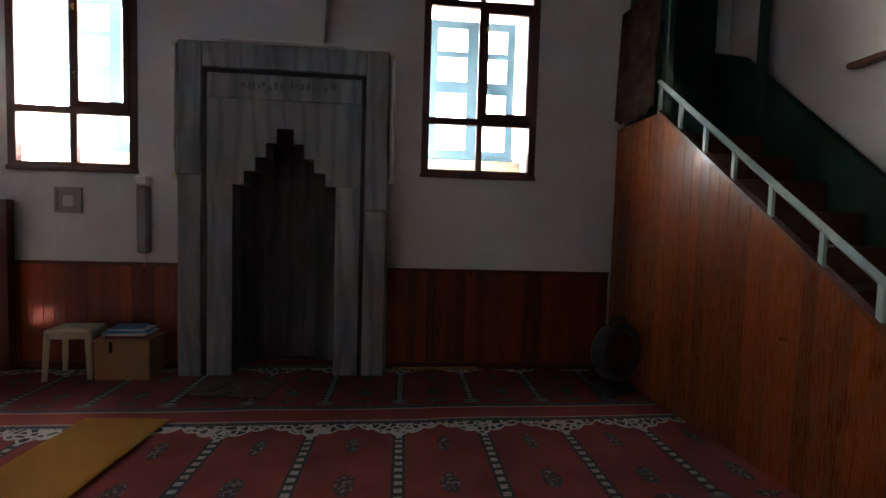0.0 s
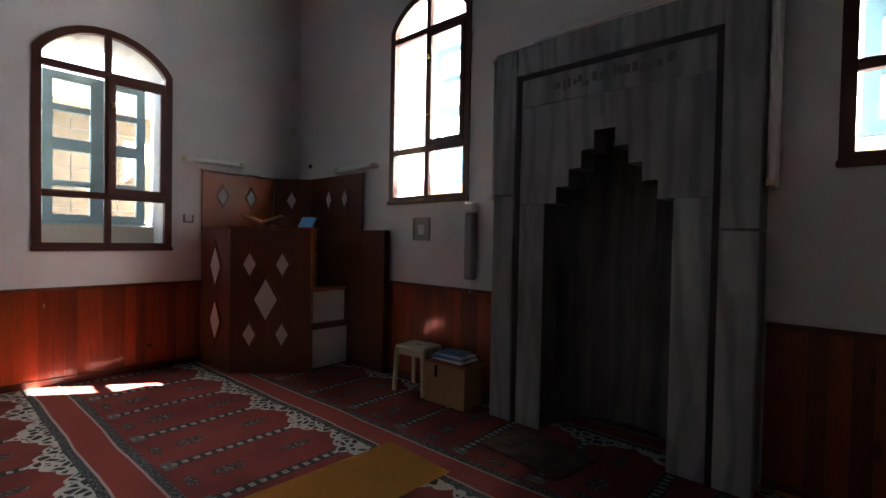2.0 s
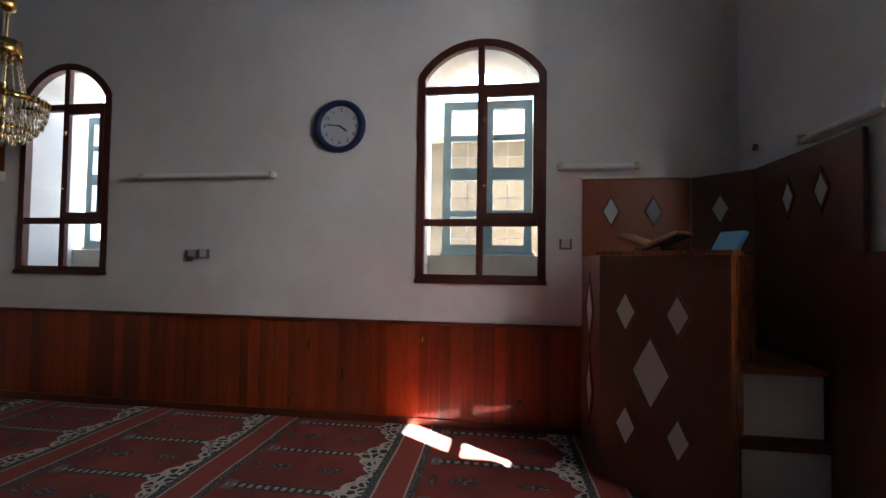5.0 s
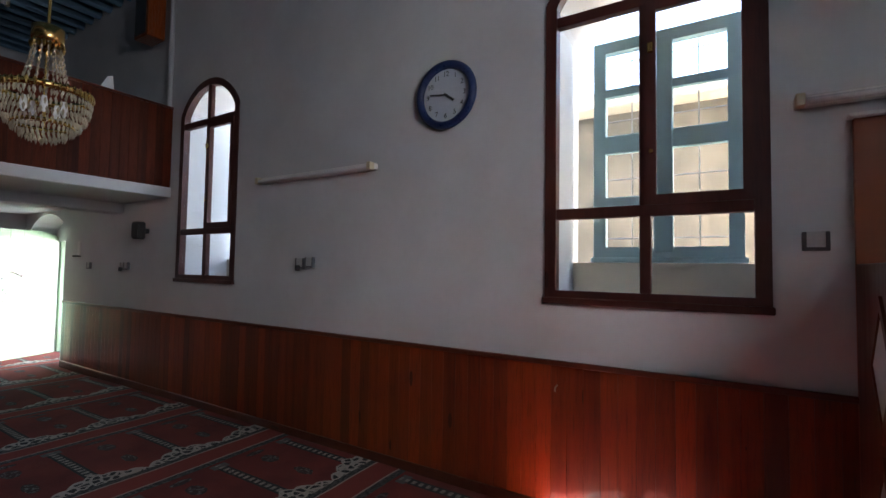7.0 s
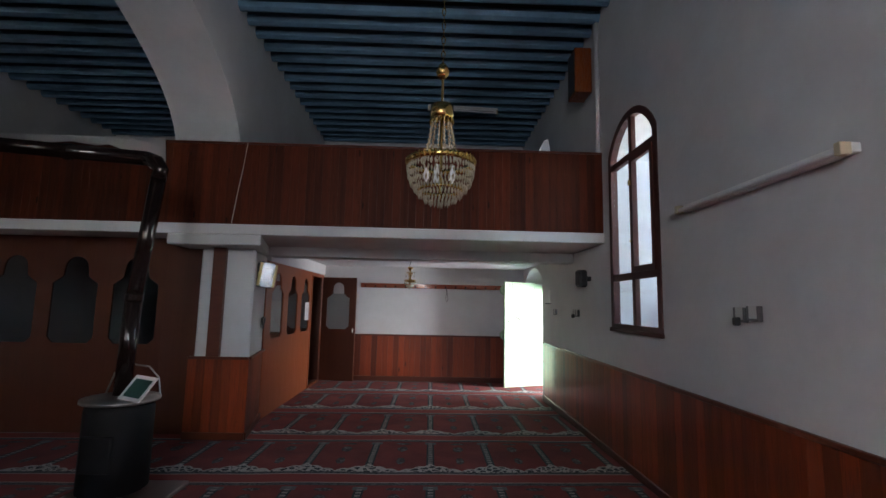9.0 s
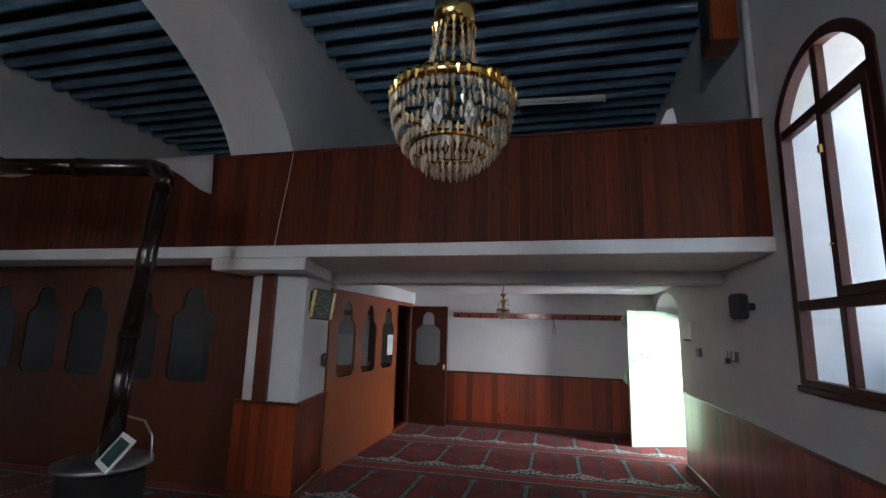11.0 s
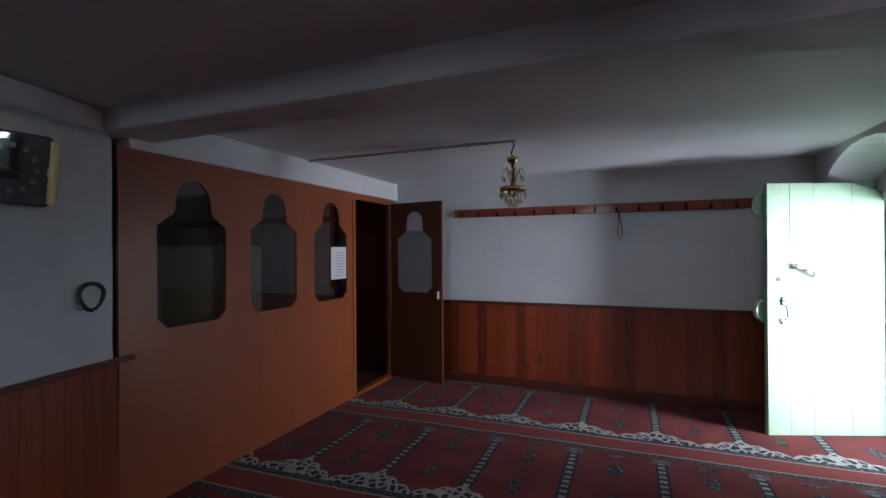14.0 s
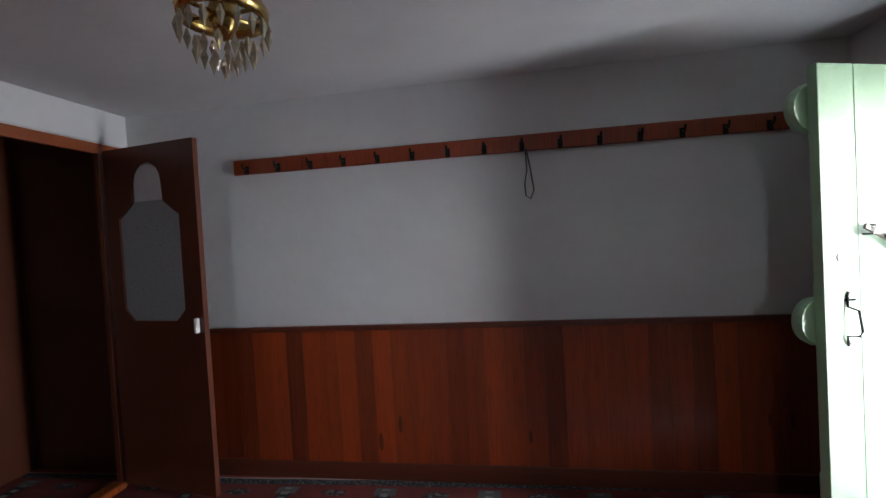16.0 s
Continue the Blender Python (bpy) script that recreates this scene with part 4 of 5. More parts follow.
part("far_parapet", finish(b, 0.01), GREEN_DARK, minbar, "dark green painted parapet")
part("canopy_post", box(0.02, MY0 - 0.02, 2.5, 0.09, MY0 + 0.06, 4.2, 0.01), GREEN_DARK, minbar)
part("canopy_post", box(0.97, MY0 - 0.02, 2.5, 1.04, MY0 + 0.06, 4.2, 0.01), GREEN_DARK, minbar)
part("canopy", box(-0.03, MY0 - 0.05, 4.05, 1.08, YQ - 0.02, 4.25, 0.02), GREEN_DARK, minbar)
part("pulpit_back", box(0.06, YQ - 0.06, 2.45, 1.04, YQ - 0.022, 4.05), GREEN_DARK, minbar)
part("door_pin", rod((-0.018, 2.54, 0.90), (-0.05, 2.54, 0.90), 0.012), BRASS, minbar, "small brass knob")
# hung rug with a wavy lower edge
b = bmesh.new()
pts = []
for k in range(17):
    y = MY0 + 0.03 + (YQ - 0.04 - MY0 - 0.03) * k / 16
    zb = 2.68 - 0.07 * math.sin(math.pi * k / 16) + 0.02 * math.sin(k * 1.7)
    xx = -0.035 - 0.012 * math.sin(k * 1.3)
    col = [b.verts.new((xx * (0.3 + 0.7 * (1 - j / 6)), y, zb + (3.80 - zb) * j / 6)) for j in range(7)]
    if pts:
        for j in range(6):
            b.faces.new((pts[j], col[j], col[j + 1], pts[j + 1]))
    pts = col
bmesh.ops.solidify(b, geom=b.faces[:], thickness=0.012)
rug = solid("hanging_rug", finish(b), TAPESTRY, "brown patterned rug hung over the pulpit platform", "rug", smooth=True)
rug.matrix_basis = pose(MX + 0.10, 0, 0, 0, 0, 2.5)
solid("wall_shelf", box(XR - 0.10, 2.3, 2.84, XR, 3.3, 2.88, 0.005), CHIP_SHADED, "narrow brown wooden wall shelf", "shelf")

# dark round fan heater on the floor by the pulpit
fan = thing("fan_heater", 1.99, 4.06, 0, "dark grey round fan heater standing on the carpet", "heater", rz=25)
part("base", box(-0.16, -0.12, 0.0, 0.16, 0.12, 0.10, 0.03), DARK_PLASTIC, fan)
b = lathe([(0.24, -0.09), (0.27, -0.05), (0.27, 0.06), (0.22, 0.10), (0.20, 0.06), (0.20, -0.08)], 28, True)
part("drum", join(bmesh.new(), b, pose(0, 0, 0.39, 90, 0, 0)), DARK_PLASTIC, fan, smooth=True)
b = lathe([(0.02, 0.0), (0.19, -0.01), (0.195, 0.01), (0.02, 0.02)], 24)
part("grille", join(bmesh.new(), b, pose(0, -0.03, 0.39, 90, 0, 0)), CHIP_SHADED, fan)
part("handle", tube([(-0.1, 0, 0.64), (-0.08, 0, 0.71), (0.08, 0, 0.71), (0.1, 0, 0.64)], 0.016), DARK_PLASTIC, fan)

# ---- preaching chair in the corner ----
kursi = thing("preaching_chair", -5.0, 4.1, 0, "brown laminate corner preaching chair with pale diamond inlays", "preaching chair")


def upright(p, q, z0, z1, thick, mat, name, diamonds=(), lab=""):
    """A board standing on the line from p to q, with pale diamond inlays (along, height, half width, half height) on its right-hand face."""
    p, q = Vector((*p, 0)), Vector((*q, 0))
    ln = (q - p).length
    d = (q - p) / ln
    nrm = Vector((d.y, -d.x, 0))
    m = Matrix(((d.x, -nrm.x, 0, p.x + 5.0), (d.y, -nrm.y, 0, p.y - 4.1), (0, 0, 1, 0), (0, 0, 0, 1)))
    ob = part(name, join(bmesh.new(), box(0, 0, z0, ln, thick, z1, 0.004), m), mat, kursi, lab)
    for a, z, hw, hh in diamonds:
        rim = slab([(a - hw * 1.3, z), (a, z - hh * 1.26), (a + hw * 1.3, z), (a, z + hh * 1.26)], 0.012, 0.0, [(a - hw, z), (a, z - hh), (a + hw, z), (a, z + hh)])
        bmesh.ops.translate(rim, verts=rim.verts, vec=(0, -0.012, 0))
        part("diamond_rim", join(bmesh.new(), rim, m), CHIP_SHADED, ob, "raised brown rim")
        dm = slab([(a - hw, z), (a, z - hh), (a + hw, z), (a, z + hh)], 0.004)
        bmesh.ops.translate(dm, verts=dm.verts, vec=(0, -0.004, 0))
        part("diamond", join(bmesh.new(), dm, m), DIAMOND, ob, "pale silvery diamond inlay")
    return ob


A, B = (-5.015, 3.425), (-4.415, 4.075)
# Light is put into the colours: window-side panel brighter, faces turned away darker.
upright(A, B, 0.0, 1.64, 0.04, CHIP_SHADED, "front_panel", [(0.21, 1.24, 0.07, 0.13), (0.57, 1.24, 0.07, 0.13), (0.39, 0.84, 0.125, 0.235), (0.21, 0.44, 0.07, 0.13), (0.57, 0.44, 0.07, 0.13)])
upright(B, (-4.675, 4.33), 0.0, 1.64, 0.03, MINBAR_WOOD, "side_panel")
upright((-5.83, 3.42), A, 0.0, 1.64, 0.03, CHIP_SHADED, "side_panel", [(0.42, 1.20, 0.14, 0.24), (0.42, 0.55, 0.14, 0.24)])
b = bmesh.new()
lo = [b.verts.new((x + 5.0, y - 4.1, 1.64)) for x, y in ((-5.055, 3.41), (-4.38, 4.065), (-4.66, 4.34), (-5.335, 3.68))]
f = b.faces.new(lo)
ext = bmesh.ops.extrude_face_region(b, geom=[f])
bmesh.ops.translate(b, verts=[v for v in ext["geom"] if isinstance(v, bmesh.types.BMVert)], vec=(0, 0, 0.028))
part("desk_top", finish(b), MINBAR_WOOD, kursi, "orange varnished desk top")
DMD = (0.065, 0.12)
# Same here: the panel along the side wall lighter, the others in the shaded copy.
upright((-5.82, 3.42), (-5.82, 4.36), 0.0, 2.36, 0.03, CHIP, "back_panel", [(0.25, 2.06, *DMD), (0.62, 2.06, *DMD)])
upright((-5.82, 4.36), (-5.44, 4.70), 0.0, 2.36, 0.03, CHIP_SHADED, "back_panel", [(0.25, 2.06, *DMD)])
upright((-5.44, 4.70), (-4.30, 4.70), 0.0, 2.36, 0.03, CHIP_SHADED, "back_panel", [(0.45, 2.06, *DMD), (0.80, 2.06, *DMD)])
upright((-4.47, 4.64), (-3.80, 4.64), 0.0, 1.655, 0.09, CHIP_SHADED, "wing_panel")
part("capping", box(-0.85, -0.70, 2.36, -0.77, 0.27, 2.375), WHITE, kursi, "thin white edge strip")
part("step", box(-0.35, 0.04, 0.0, 0.52, 0.54, 0.50), CHIP_SHADED, kursi)
part("riser", box(0.52, 0.05, 0.02, 0.53, 0.53, 0.47), DIAMOND, kursi, "pale grey riser board")
part("tread", box(-0.2, 0.03, 0.50, 0.55, 0.545, 0.53, 0.004), CHIP_SHADED, kursi)
part("step", box(-0.5, 0.04, 0.53, 0.46, 0.54, 0.92), CHIP_SHADED, kursi)
part("riser", box(0.46, 0.05, 0.54, 0.47, 0.53, 0.91), DIAMOND, kursi, "pale grey riser board")
part("tread", box(-0.5, 0.03, 0.92, 0.50, 0.545, 0.955, 0.004), CHIP, kursi)

# folding book stand and books on the desk
stand = thing("book_stand", -4.98, 3.80, 1.668, "dark wooden folding book stand with an open book", "book stand", rz=47)
for s in (-1, 1):
    b = slab([(0, 0.02), (0.22 * s, 0.115), (0.225 * s, 0.13), (0, 0.04)], 0.26)
    part("leaf", join(bmesh.new(), finish(b), Matrix.Translation((0, -0.13, 0))), DADO_CAP, stand)
    part("foot", box(0.03 * s, -0.11, 0.0, 0.10 * s, 0.11, 0.03, 0.004), DADO_CAP, stand)
    b = slab([(0, 0.043), (0.20 * s, 0.128), (0.203 * s, 0.142), (0, 0.062)], 0.20)
    part("page_block", join(bmesh.new(), finish(b), Matrix.Translation((0, -0.10, 0))), CARDBOARD, stand, "yellowed open pages")
bk = thing("book", -4.60, 4.10, 1.668, "leaning book with a blue cover", "book", rz=20)
part("cover", join(bmesh.new(), box(-0.10, 0.0, 0.0, 0.10, 0.03, 0.15, 0.003), pose(0, 0, 0, -32, 0, 0)), PAPER_BLUE, bk)
part("page_block", join(bmesh.new(), box(-0.092, 0.005, 0.004, 0.092, 0.026, 0.146), pose(0, 0.003, 0.002, -32, 0, 0)), PAPER, bk, "white pages")

# ---- stool, box and papers ----
st = thing("stool", -3.12, 4.54, 0, "cream moulded plastic stool on the carpet", "stool", rz=6)
b = box(-0.19, -0.16, 0.43, 0.19, 0.16, 0.47, 0.015)
part("seat", b, CREAM_PLASTIC, st)
part("grip_hole", box(-0.03, -0.012, 0.468, 0.03, 0.012, 0.4715), DARK_PLASTIC, st, "dark hand slot")
for sx in (-1, 1):
    part("apron", box(sx * 0.172 - 0.008, -0.13, 0.38, sx * 0.172 + 0.008, 0.13, 0.435, 0.004), CREAM_PLASTIC, st)
    part("apron", box(-0.16, sx * 0.142 - 0.008, 0.38, 0.16, sx * 0.142 + 0.008, 0.435, 0.004), CREAM_PLASTIC, st)
    for sy in (-1, 1):
        b = rod((sx * 0.185, sy * 0.155, 0.0), (sx * 0.165, sy * 0.135, 0.44), 0.022, 6, 0.03)
        part("leg", b, CREAM_PLASTIC, st)
crate = thing("wooden_box", -2.63, 4.53, 0, "tan board donation box with a small padlock", "box", rz=3)
part("body", box(-0.24, -0.15, 0.0, 0.24, 0.15, 0.36, 0.006), CARDBOARD, crate)
part("lid", box(-0.25, -0.16, 0.36, 0.25, 0.16, 0.385, 0.006), CARDBOARD, crate)
part("hasp", box(-0.10, -0.172, 0.26, -0.08, -0.15, 0.37, 0.003), IRON, crate, "dark iron hasp")
z = 0.386
for k, (mt, w, d, h, lab) in enumerate(((PAPER_RED, 0.34, 0.24, 0.03, "dark red covered book lying flat"), (PAPER, 0.36, 0.26, 0.02, "white sheaf of papers"), (PAPER_BLUE, 0.36, 0.25, 0.022, "blue covered booklet lying flat"), (PAPER, 0.33, 0.22, 0.012, "white folded leaflet lying flat"), (PAPER_BLUE, 0.27, 0.20, 0.015, "blue covered booklet lying flat"))):
    ob = thing("book", -2.62 + 0.02 * (k % 2), 4.52, z, lab, "book", "books on the box", rz=(-1) ** k * 6 + 4)
    part("cover", box(-w / 2, -d / 2, 0, w / 2, d / 2, h, 0.002), mt, ob)
    z += h + 0.0005

# mustard rug on the carpet
b = bmesh.new()
prev = None
for i in range(13):
    row = [b.verts.new((0.62 * (j / 8 - 0.5), 1.12 * (i / 12 - 0.5), 0.018 + 0.006 * noise.noise((i * 0.5, j * 0.6, 3)))) for j in range(9)]
    if prev:
        for j in range(8):
            b.faces.new((prev[j], prev[j + 1], row[j + 1], row[j]))
    prev = row
bmesh.ops.solidify(b, geom=b.faces[:], thickness=0.012)
rug = solid("prayer_rug", finish(b), YELLOW, "plain mustard yellow prayer rug on the red carpet", "rug", smooth=True)
rug.matrix_basis = pose(-2.08, 2.92, 0.008, 0, 0, -3)

# ---- wall clock ----
clock = thing("wall_clock", XL, 1.04, 2.935, "round wall clock with a blue metallic rim and pale dial", "clock", rz=90)
turn = pose(0, 0, 0, 90, 0, 0)
part("rim", join(bmesh.new(), lathe([(0.205, 0.0), (0.262, 0.0), (0.272, 0.02), (0.262, 0.045), (0.235, 0.055), (0.212, 0.04), (0.205, 0.02)], 40, True), turn), BLUE_PLASTIC, clock, "blue metallic plastic rim", True)
part("dial", join(bmesh.new(), lathe([(0.02, 0.0), (0.21, 0.0), (0.21, 0.018), (0.02, 0.018)], 40), turn), CLOCK_FACE, clock)
for k in range(12):
    a = math.radians(90 - 30 * (k + 1))
    cu = bpy.data.curves.new("numeral", "FONT")
    cu.body, cu.size, cu.extrude, cu.align_x, cu.align_y = str(k + 1), 0.055, 0.001, "CENTER", "CENTER"
    ob = new("numeral", cu)
    ob.data.materials.append(DARK_PLASTIC)
    ob.parent = clock
    ob.matrix_basis = pose(0.165 * math.cos(a), -0.0205, 0.165 * math.sin(a), 90, 0, 0)
for nm, ln, wd, ang in (("hour_hand", 0.09, 0.009, -35), ("minute_hand", 0.145, 0.006, 172)):
    part(nm, join(bmesh.new(), box(-0.02, -0.026, -wd, ln, -0.023, wd), pose(0, 0, 0, 0, -ang, 0)), DARK_PLASTIC, clock)


def wall_tube(x, y, z, rz, length, label):
    lamp = thing("tube_lamp", x, y, z, label, "lamp", "wall tube lamps", rz=rz)
    part("housing", box(-length / 2, -0.06, -0.025, length / 2, 0, 0.03, 0.006), WHITE, lamp)
    part("tube", rod((-length / 2 + 0.04, -0.085, -0.01), (length / 2 - 0.04, -0.085, -0.01), 0.018), PAPER, lamp)
    for s in (-1, 1):
        part("socket", box(s * (length / 2 - 0.02) - 0.02, -0.11, -0.035, s * (length / 2 - 0.02) + 0.02, -0.05, 0.03, 0.004), CREAM_PLASTIC, lamp)
    return lamp


wall_tube(XL, -0.40, 2.445, 90, 1.52, "white fluorescent tube lamp on the plaster wall")
wall_tube(XL, 3.55, 2.475, 90, 0.72, "short white tube lamp over the preaching chair")
wall_tube(-4.46, YQ, 2.43, 0, 0.78, "short white tube lamp over the preaching chair")


def socket_plate(x, y, z, rz, label="white plastic socket plate on the wall", w=0.10, h=0.09, plug=False):
    ob = thing("wall_socket", x, y, z, label, "socket", "wall sockets", rz=rz)
    part("plate", box(-w / 2, -0.03, -h / 2, w / 2, 0, h / 2, 0.004), SOCKET, ob)
    # Grey strips left, right and below draw the plate's shadow outline.
    for x0, x1, z0, z1 in ((-w / 2 - 0.006, -w / 2 + 0.012, -h / 2, h / 2), (w / 2 - 0.012, w / 2 + 0.006, -h / 2, h / 2), (-w / 2 - 0.006, w / 2 + 0.006, -h / 2 - 0.008, -h / 2 + 0.01)):
        part("rim", box(x0, -0.034, z0, x1, -0.002, z1, 0.003), EDGE_SHADE, ob, "grey strip for the plate's edge shadow")
    if plug:
        part("plug", box(-0.02, -0.07, -h / 2 - 0.03, 0.022, -0.03, -h / 2 + 0.025, 0.008), DARK_PLASTIC, ob, "dark plug")
    return ob


socket_plate(XL, -0.56, 1.62, 90, plug=True)
socket_plate(XL, -0.43, 1.63, 90)
socket_plate(XL, 3.27, 1.76, 90)
socket_plate(XL, -4.06, 1.56, 90, plug=True)
socket_plate(XL, -3.96, 1.56, 90)
socket_plate(XL, -5.10, 1.555, 90)
for y, z in ((4.66, 3.07), (4.68, 3.88)):
    jb = thing("junction_box", XL, y, z, "small beige junction box high in the corner", "junction box", "junction boxes", rz=90)
    part("case", box(-0.045, -0.035, -0.06, 0.045, 0.0, 0.06, 0.008), CREAM_PLASTIC, jb)
    part("cover", box(-0.036, -0.041, -0.05, 0.036, -0.034, 0.05, 0.004), SOCKET, jb, "yellowed cover plate")
solid("wall_hook", tube([(XL + 0.012, 1.93, 0.835), (XL + 0.05, 1.93, 0.83), (XL + 0.058, 1.93, 0.812), (XL + 0.045, 1.93, 0.80)], 0.005, 6), STEEL, "small bright hook screwed into the wainscot", "hook")
solid("cable_hole", join(bmesh.new(), lathe([(0.008, 0), (0.028, 0.0), (0.028, 0.008), (0.008, 0.008)], 14), pose(XL + 0.012, 2.86, 0.27, 90, 0, 90)), DARK_PLASTIC, "small dark round outlet low in the wainscot", "outlet")
solid("cable_hole", join(bmesh.new(), lathe([(0.01, 0), (0.03, 0.0), (0.03, 0.02), (0.01, 0.02)], 12), pose(-5.55, YQ, 2.56, 90, 0, 0)), DARK_PLASTIC, "small dark round cable outlet on the wall", "outlet")

# silver framed thermometer and grey lamp on the prayer wall
fr = thing("wall_plaque", -3.325, YQ, 1.67, "small silver framed panel on the white wall", "picture")
part("frame", slab([(-0.125, -0.125), (0.125, -0.125), (0.125, 0.125), (-0.125, 0.125)], 0.02, 0, [(-0.10, -0.10), (0.10, -0.10), (0.10, 0.10), (-0.10, 0.10)]), SILVER, fr).location = (0, -0.022, 0)
part("panel", box(-0.10, -0.012, -0.10, 0.10, -0.002, 0.10), SILVER, fr)
part("emblem", box(-0.05, -0.016, -0.06, 0.05, -0.012, 0.05, 0.002), DIAMOND, fr, "pale embossed field")
gl = thing("heater_lamp", -2.60, YQ, 1.17, "slim grey upright wall heater with a hanging cord", "heater")
part("body", box(-0.055, -0.10, 0.0, 0.055, -0.0, 0.66, 0.02), GREY_CLOTH, gl)
part("cap", box(-0.065, -0.11, 0.66, 0.065, 0.0, 0.76, 0.02), WHITE, gl, "pale plastic end cap")
part("cord", tube([(0, -0.03, 0.0), (0.01, -0.03, -0.08), (-0.02, -0.035, -0.14)], 0.004, 6), CABLE, gl)


# ---- chandeliers ----
def drop(r, h):
    b = bmesh.new()
    bmesh.ops.create_cone(b, cap_ends=True, segments=5, radius1=r, radius2=r * 0.3, depth=h * 0.4)
    bmesh.ops.translate(b, verts=b.verts, vec=(0, 0, h * 0.2))
    c = bmesh.new()
    bmesh.ops.create_cone(c, cap_ends=True, segments=5, radius1=0.001, radius2=r, depth=h * 0.6)
    bmesh.ops.translate(c, verts=c.verts, vec=(0, 0, -h * 0.3))
    return join(b, c)


def tier(parent, name, r, z, n, dr, dh, mat=None, jitter=0.004):
    """A ring of crystal drops, each a part of its own."""
    me = as_mesh(name, drop(dr, dh), mat or CRYSTAL_M)
    for k in range(n):
        a = 2 * math.pi * k / n + z * 7
        ob = new(name, me)
        ob.parent = parent
        ob.matrix_basis = pose(r * math.cos(a), r * math.sin(a), z + random.uniform(-jitter, jitter), 0, 0, math.degrees(a))


big = thing("chandelier", -3.825, -0.35, 2.245, "brass and cut crystal basket chandelier on a long chain", "chandelier")
H2 = ZC - 2.245
part("rim", lathe([(0.195, 0.27), (0.215, 0.265), (0.218, 0.30), (0.20, 0.305)], 32, True), BRASS, big, "fretted brass rim", True)
part("rim", lathe([(0.13, 0.10), (0.14, 0.10), (0.14, 0.12), (0.13, 0.12)], 28, True), BRASS, big, "brass ring", True)
part("crown", lathe([(0.05, 0.565), (0.07, 0.57), (0.075, 0.60), (0.073, 0.66), (0.065, 0.665), (0.05, 0.62)], 24, True), BRASS, big, "brass crown ring", True)
part("stem", rod((0, 0, 0.05), (0, 0, 0.88), 0.008), BRASS, big)
part("ball", lathe([(0.005, 0.84), (0.035, 0.86), (0.045, 0.89), (0.03, 0.93), (0.015, 0.95)], 16), BRASS, big, "brass ball", True)
ch = bmesh.new()
for k in range(int((H2 - 0.95) / 0.05)):
    zz = 0.96 + k * 0.05
    r = 0.012
    ring = [(r * math.cos(a) * (k % 2), r * math.cos(a) * ((k + 1) % 2), zz + 0.03 * math.sin(a)) for a in [2 * math.pi * i / 8 for i in range(9)]]
    join(ch, tube(ring, 0.003, 4))
part("chain", ch, BRASS, big, "thin brass chain")
part("ceiling_cap", lathe([(0.01, H2 - 0.10), (0.05, H2 - 0.06), (0.055, H2 + 0.01)], 16), BRASS, big)
for r, z, n in ((0.212, 0.245, 40), (0.205, 0.20, 38), (0.19, 0.155, 34), (0.165, 0.115, 30), (0.135, 0.08, 24), (0.10, 0.05, 18), (0.06, 0.03, 11), (0.0, 0.02, 1)):
    tier(big, "crystal_drop", r, z, round(n * 1.5), 0.0075, 0.04)
for r, z, n in ((0.072, 0.555, 18), (0.215, 0.29, 40)):
    tier(big, "gilt_drop", r, z, n, 0.011, 0.045, BRASS)
strand = bmesh.new()
for j in range(9):
    f = j / 8
    join(strand, drop(0.0075, 0.034), Matrix.Translation((0.125 - 0.065 * f ** 0.6, 0, 0.30 + 0.265 * f)))
me = as_mesh("crystal_strand", strand, CRYSTAL_M)
for k in range(14):
    ob = new("crystal_strand", me)
    ob.parent = big
    ob.matrix_basis = pose(0, 0, 0, 0, 0, 360 * k / 14)
for k in range(5):
    a = 2 * math.pi * k / 5
    part("bulb", lathe([(0.004, 0.16), (0.018, 0.19), (0.016, 0.22), (0.01, 0.25)], 10), PAPER, big).location = (0.09 * math.cos(a), 0.09 * math.sin(a), 0)

small = thing("chandelier", -3.396, -5.98, 1.91, "small brass chandelier with crystal drops on the low ceiling", "chandelier")
TOP2 = 2.44 - 1.91
part("ring", lathe([(0.085, 0.13), (0.10, 0.125), (0.105, 0.15), (0.098, 0.165), (0.085, 0.16)], 28, True), BRASS, small, "brass ring", True)
part("body", lathe([(0.008, 0.08), (0.03, 0.11), (0.035, 0.15), (0.02, 0.19), (0.012, 0.22), (0.02, 0.26), (0.012, 0.30), (0.015, 0.34), (0.045, 0.37), (0.048, 0.395), (0.03, 0.40), (0.008, 0.41)], 18), BRASS, small, "turned brass stem", True)
part("hook", tube([(0, 0, 0.40), (0.012, 0, 0.43), (0.0, 0, 0.46), (-0.01, 0, 0.49), (0, 0, TOP2)], 0.006, 6), IRON, small)
for k in range(6):
    a = 2 * math.pi * k / 6
    pts = [(0.02 * math.cos(a), 0.02 * math.sin(a), 0.20), (0.05 * math.cos(a), 0.05 * math.sin(a), 0.30), (0.075 * math.cos(a), 0.075 * math.sin(a), 0.31), (0.085 * math.cos(a), 0.085 * math.sin(a), 0.26)]
    part("arm", tube(pts, 0.004, 6), BRASS, small)
    part("spoke", tube([(0.02 * math.cos(a), 0.02 * math.sin(a), 0.14), (0.095 * math.cos(a), 0.095 * math.sin(a), 0.145)], 0.005, 6), BRASS, small)
for r, z, n in ((0.10, 0.10, 18), (0.085, 0.23, 6), (0.065, 0.055, 12), (0.03, 0.03, 6), (0, 0.015, 1)):
    tier(small, "crystal_drop", r, z, n, 0.010, 0.05)
solid("ceiling_conduit", box(-3.42, -6.0, 2.422, -1.44, -5.96, 2.441), PLASTER, "painted cable strip on the low ceiling", "conduit")

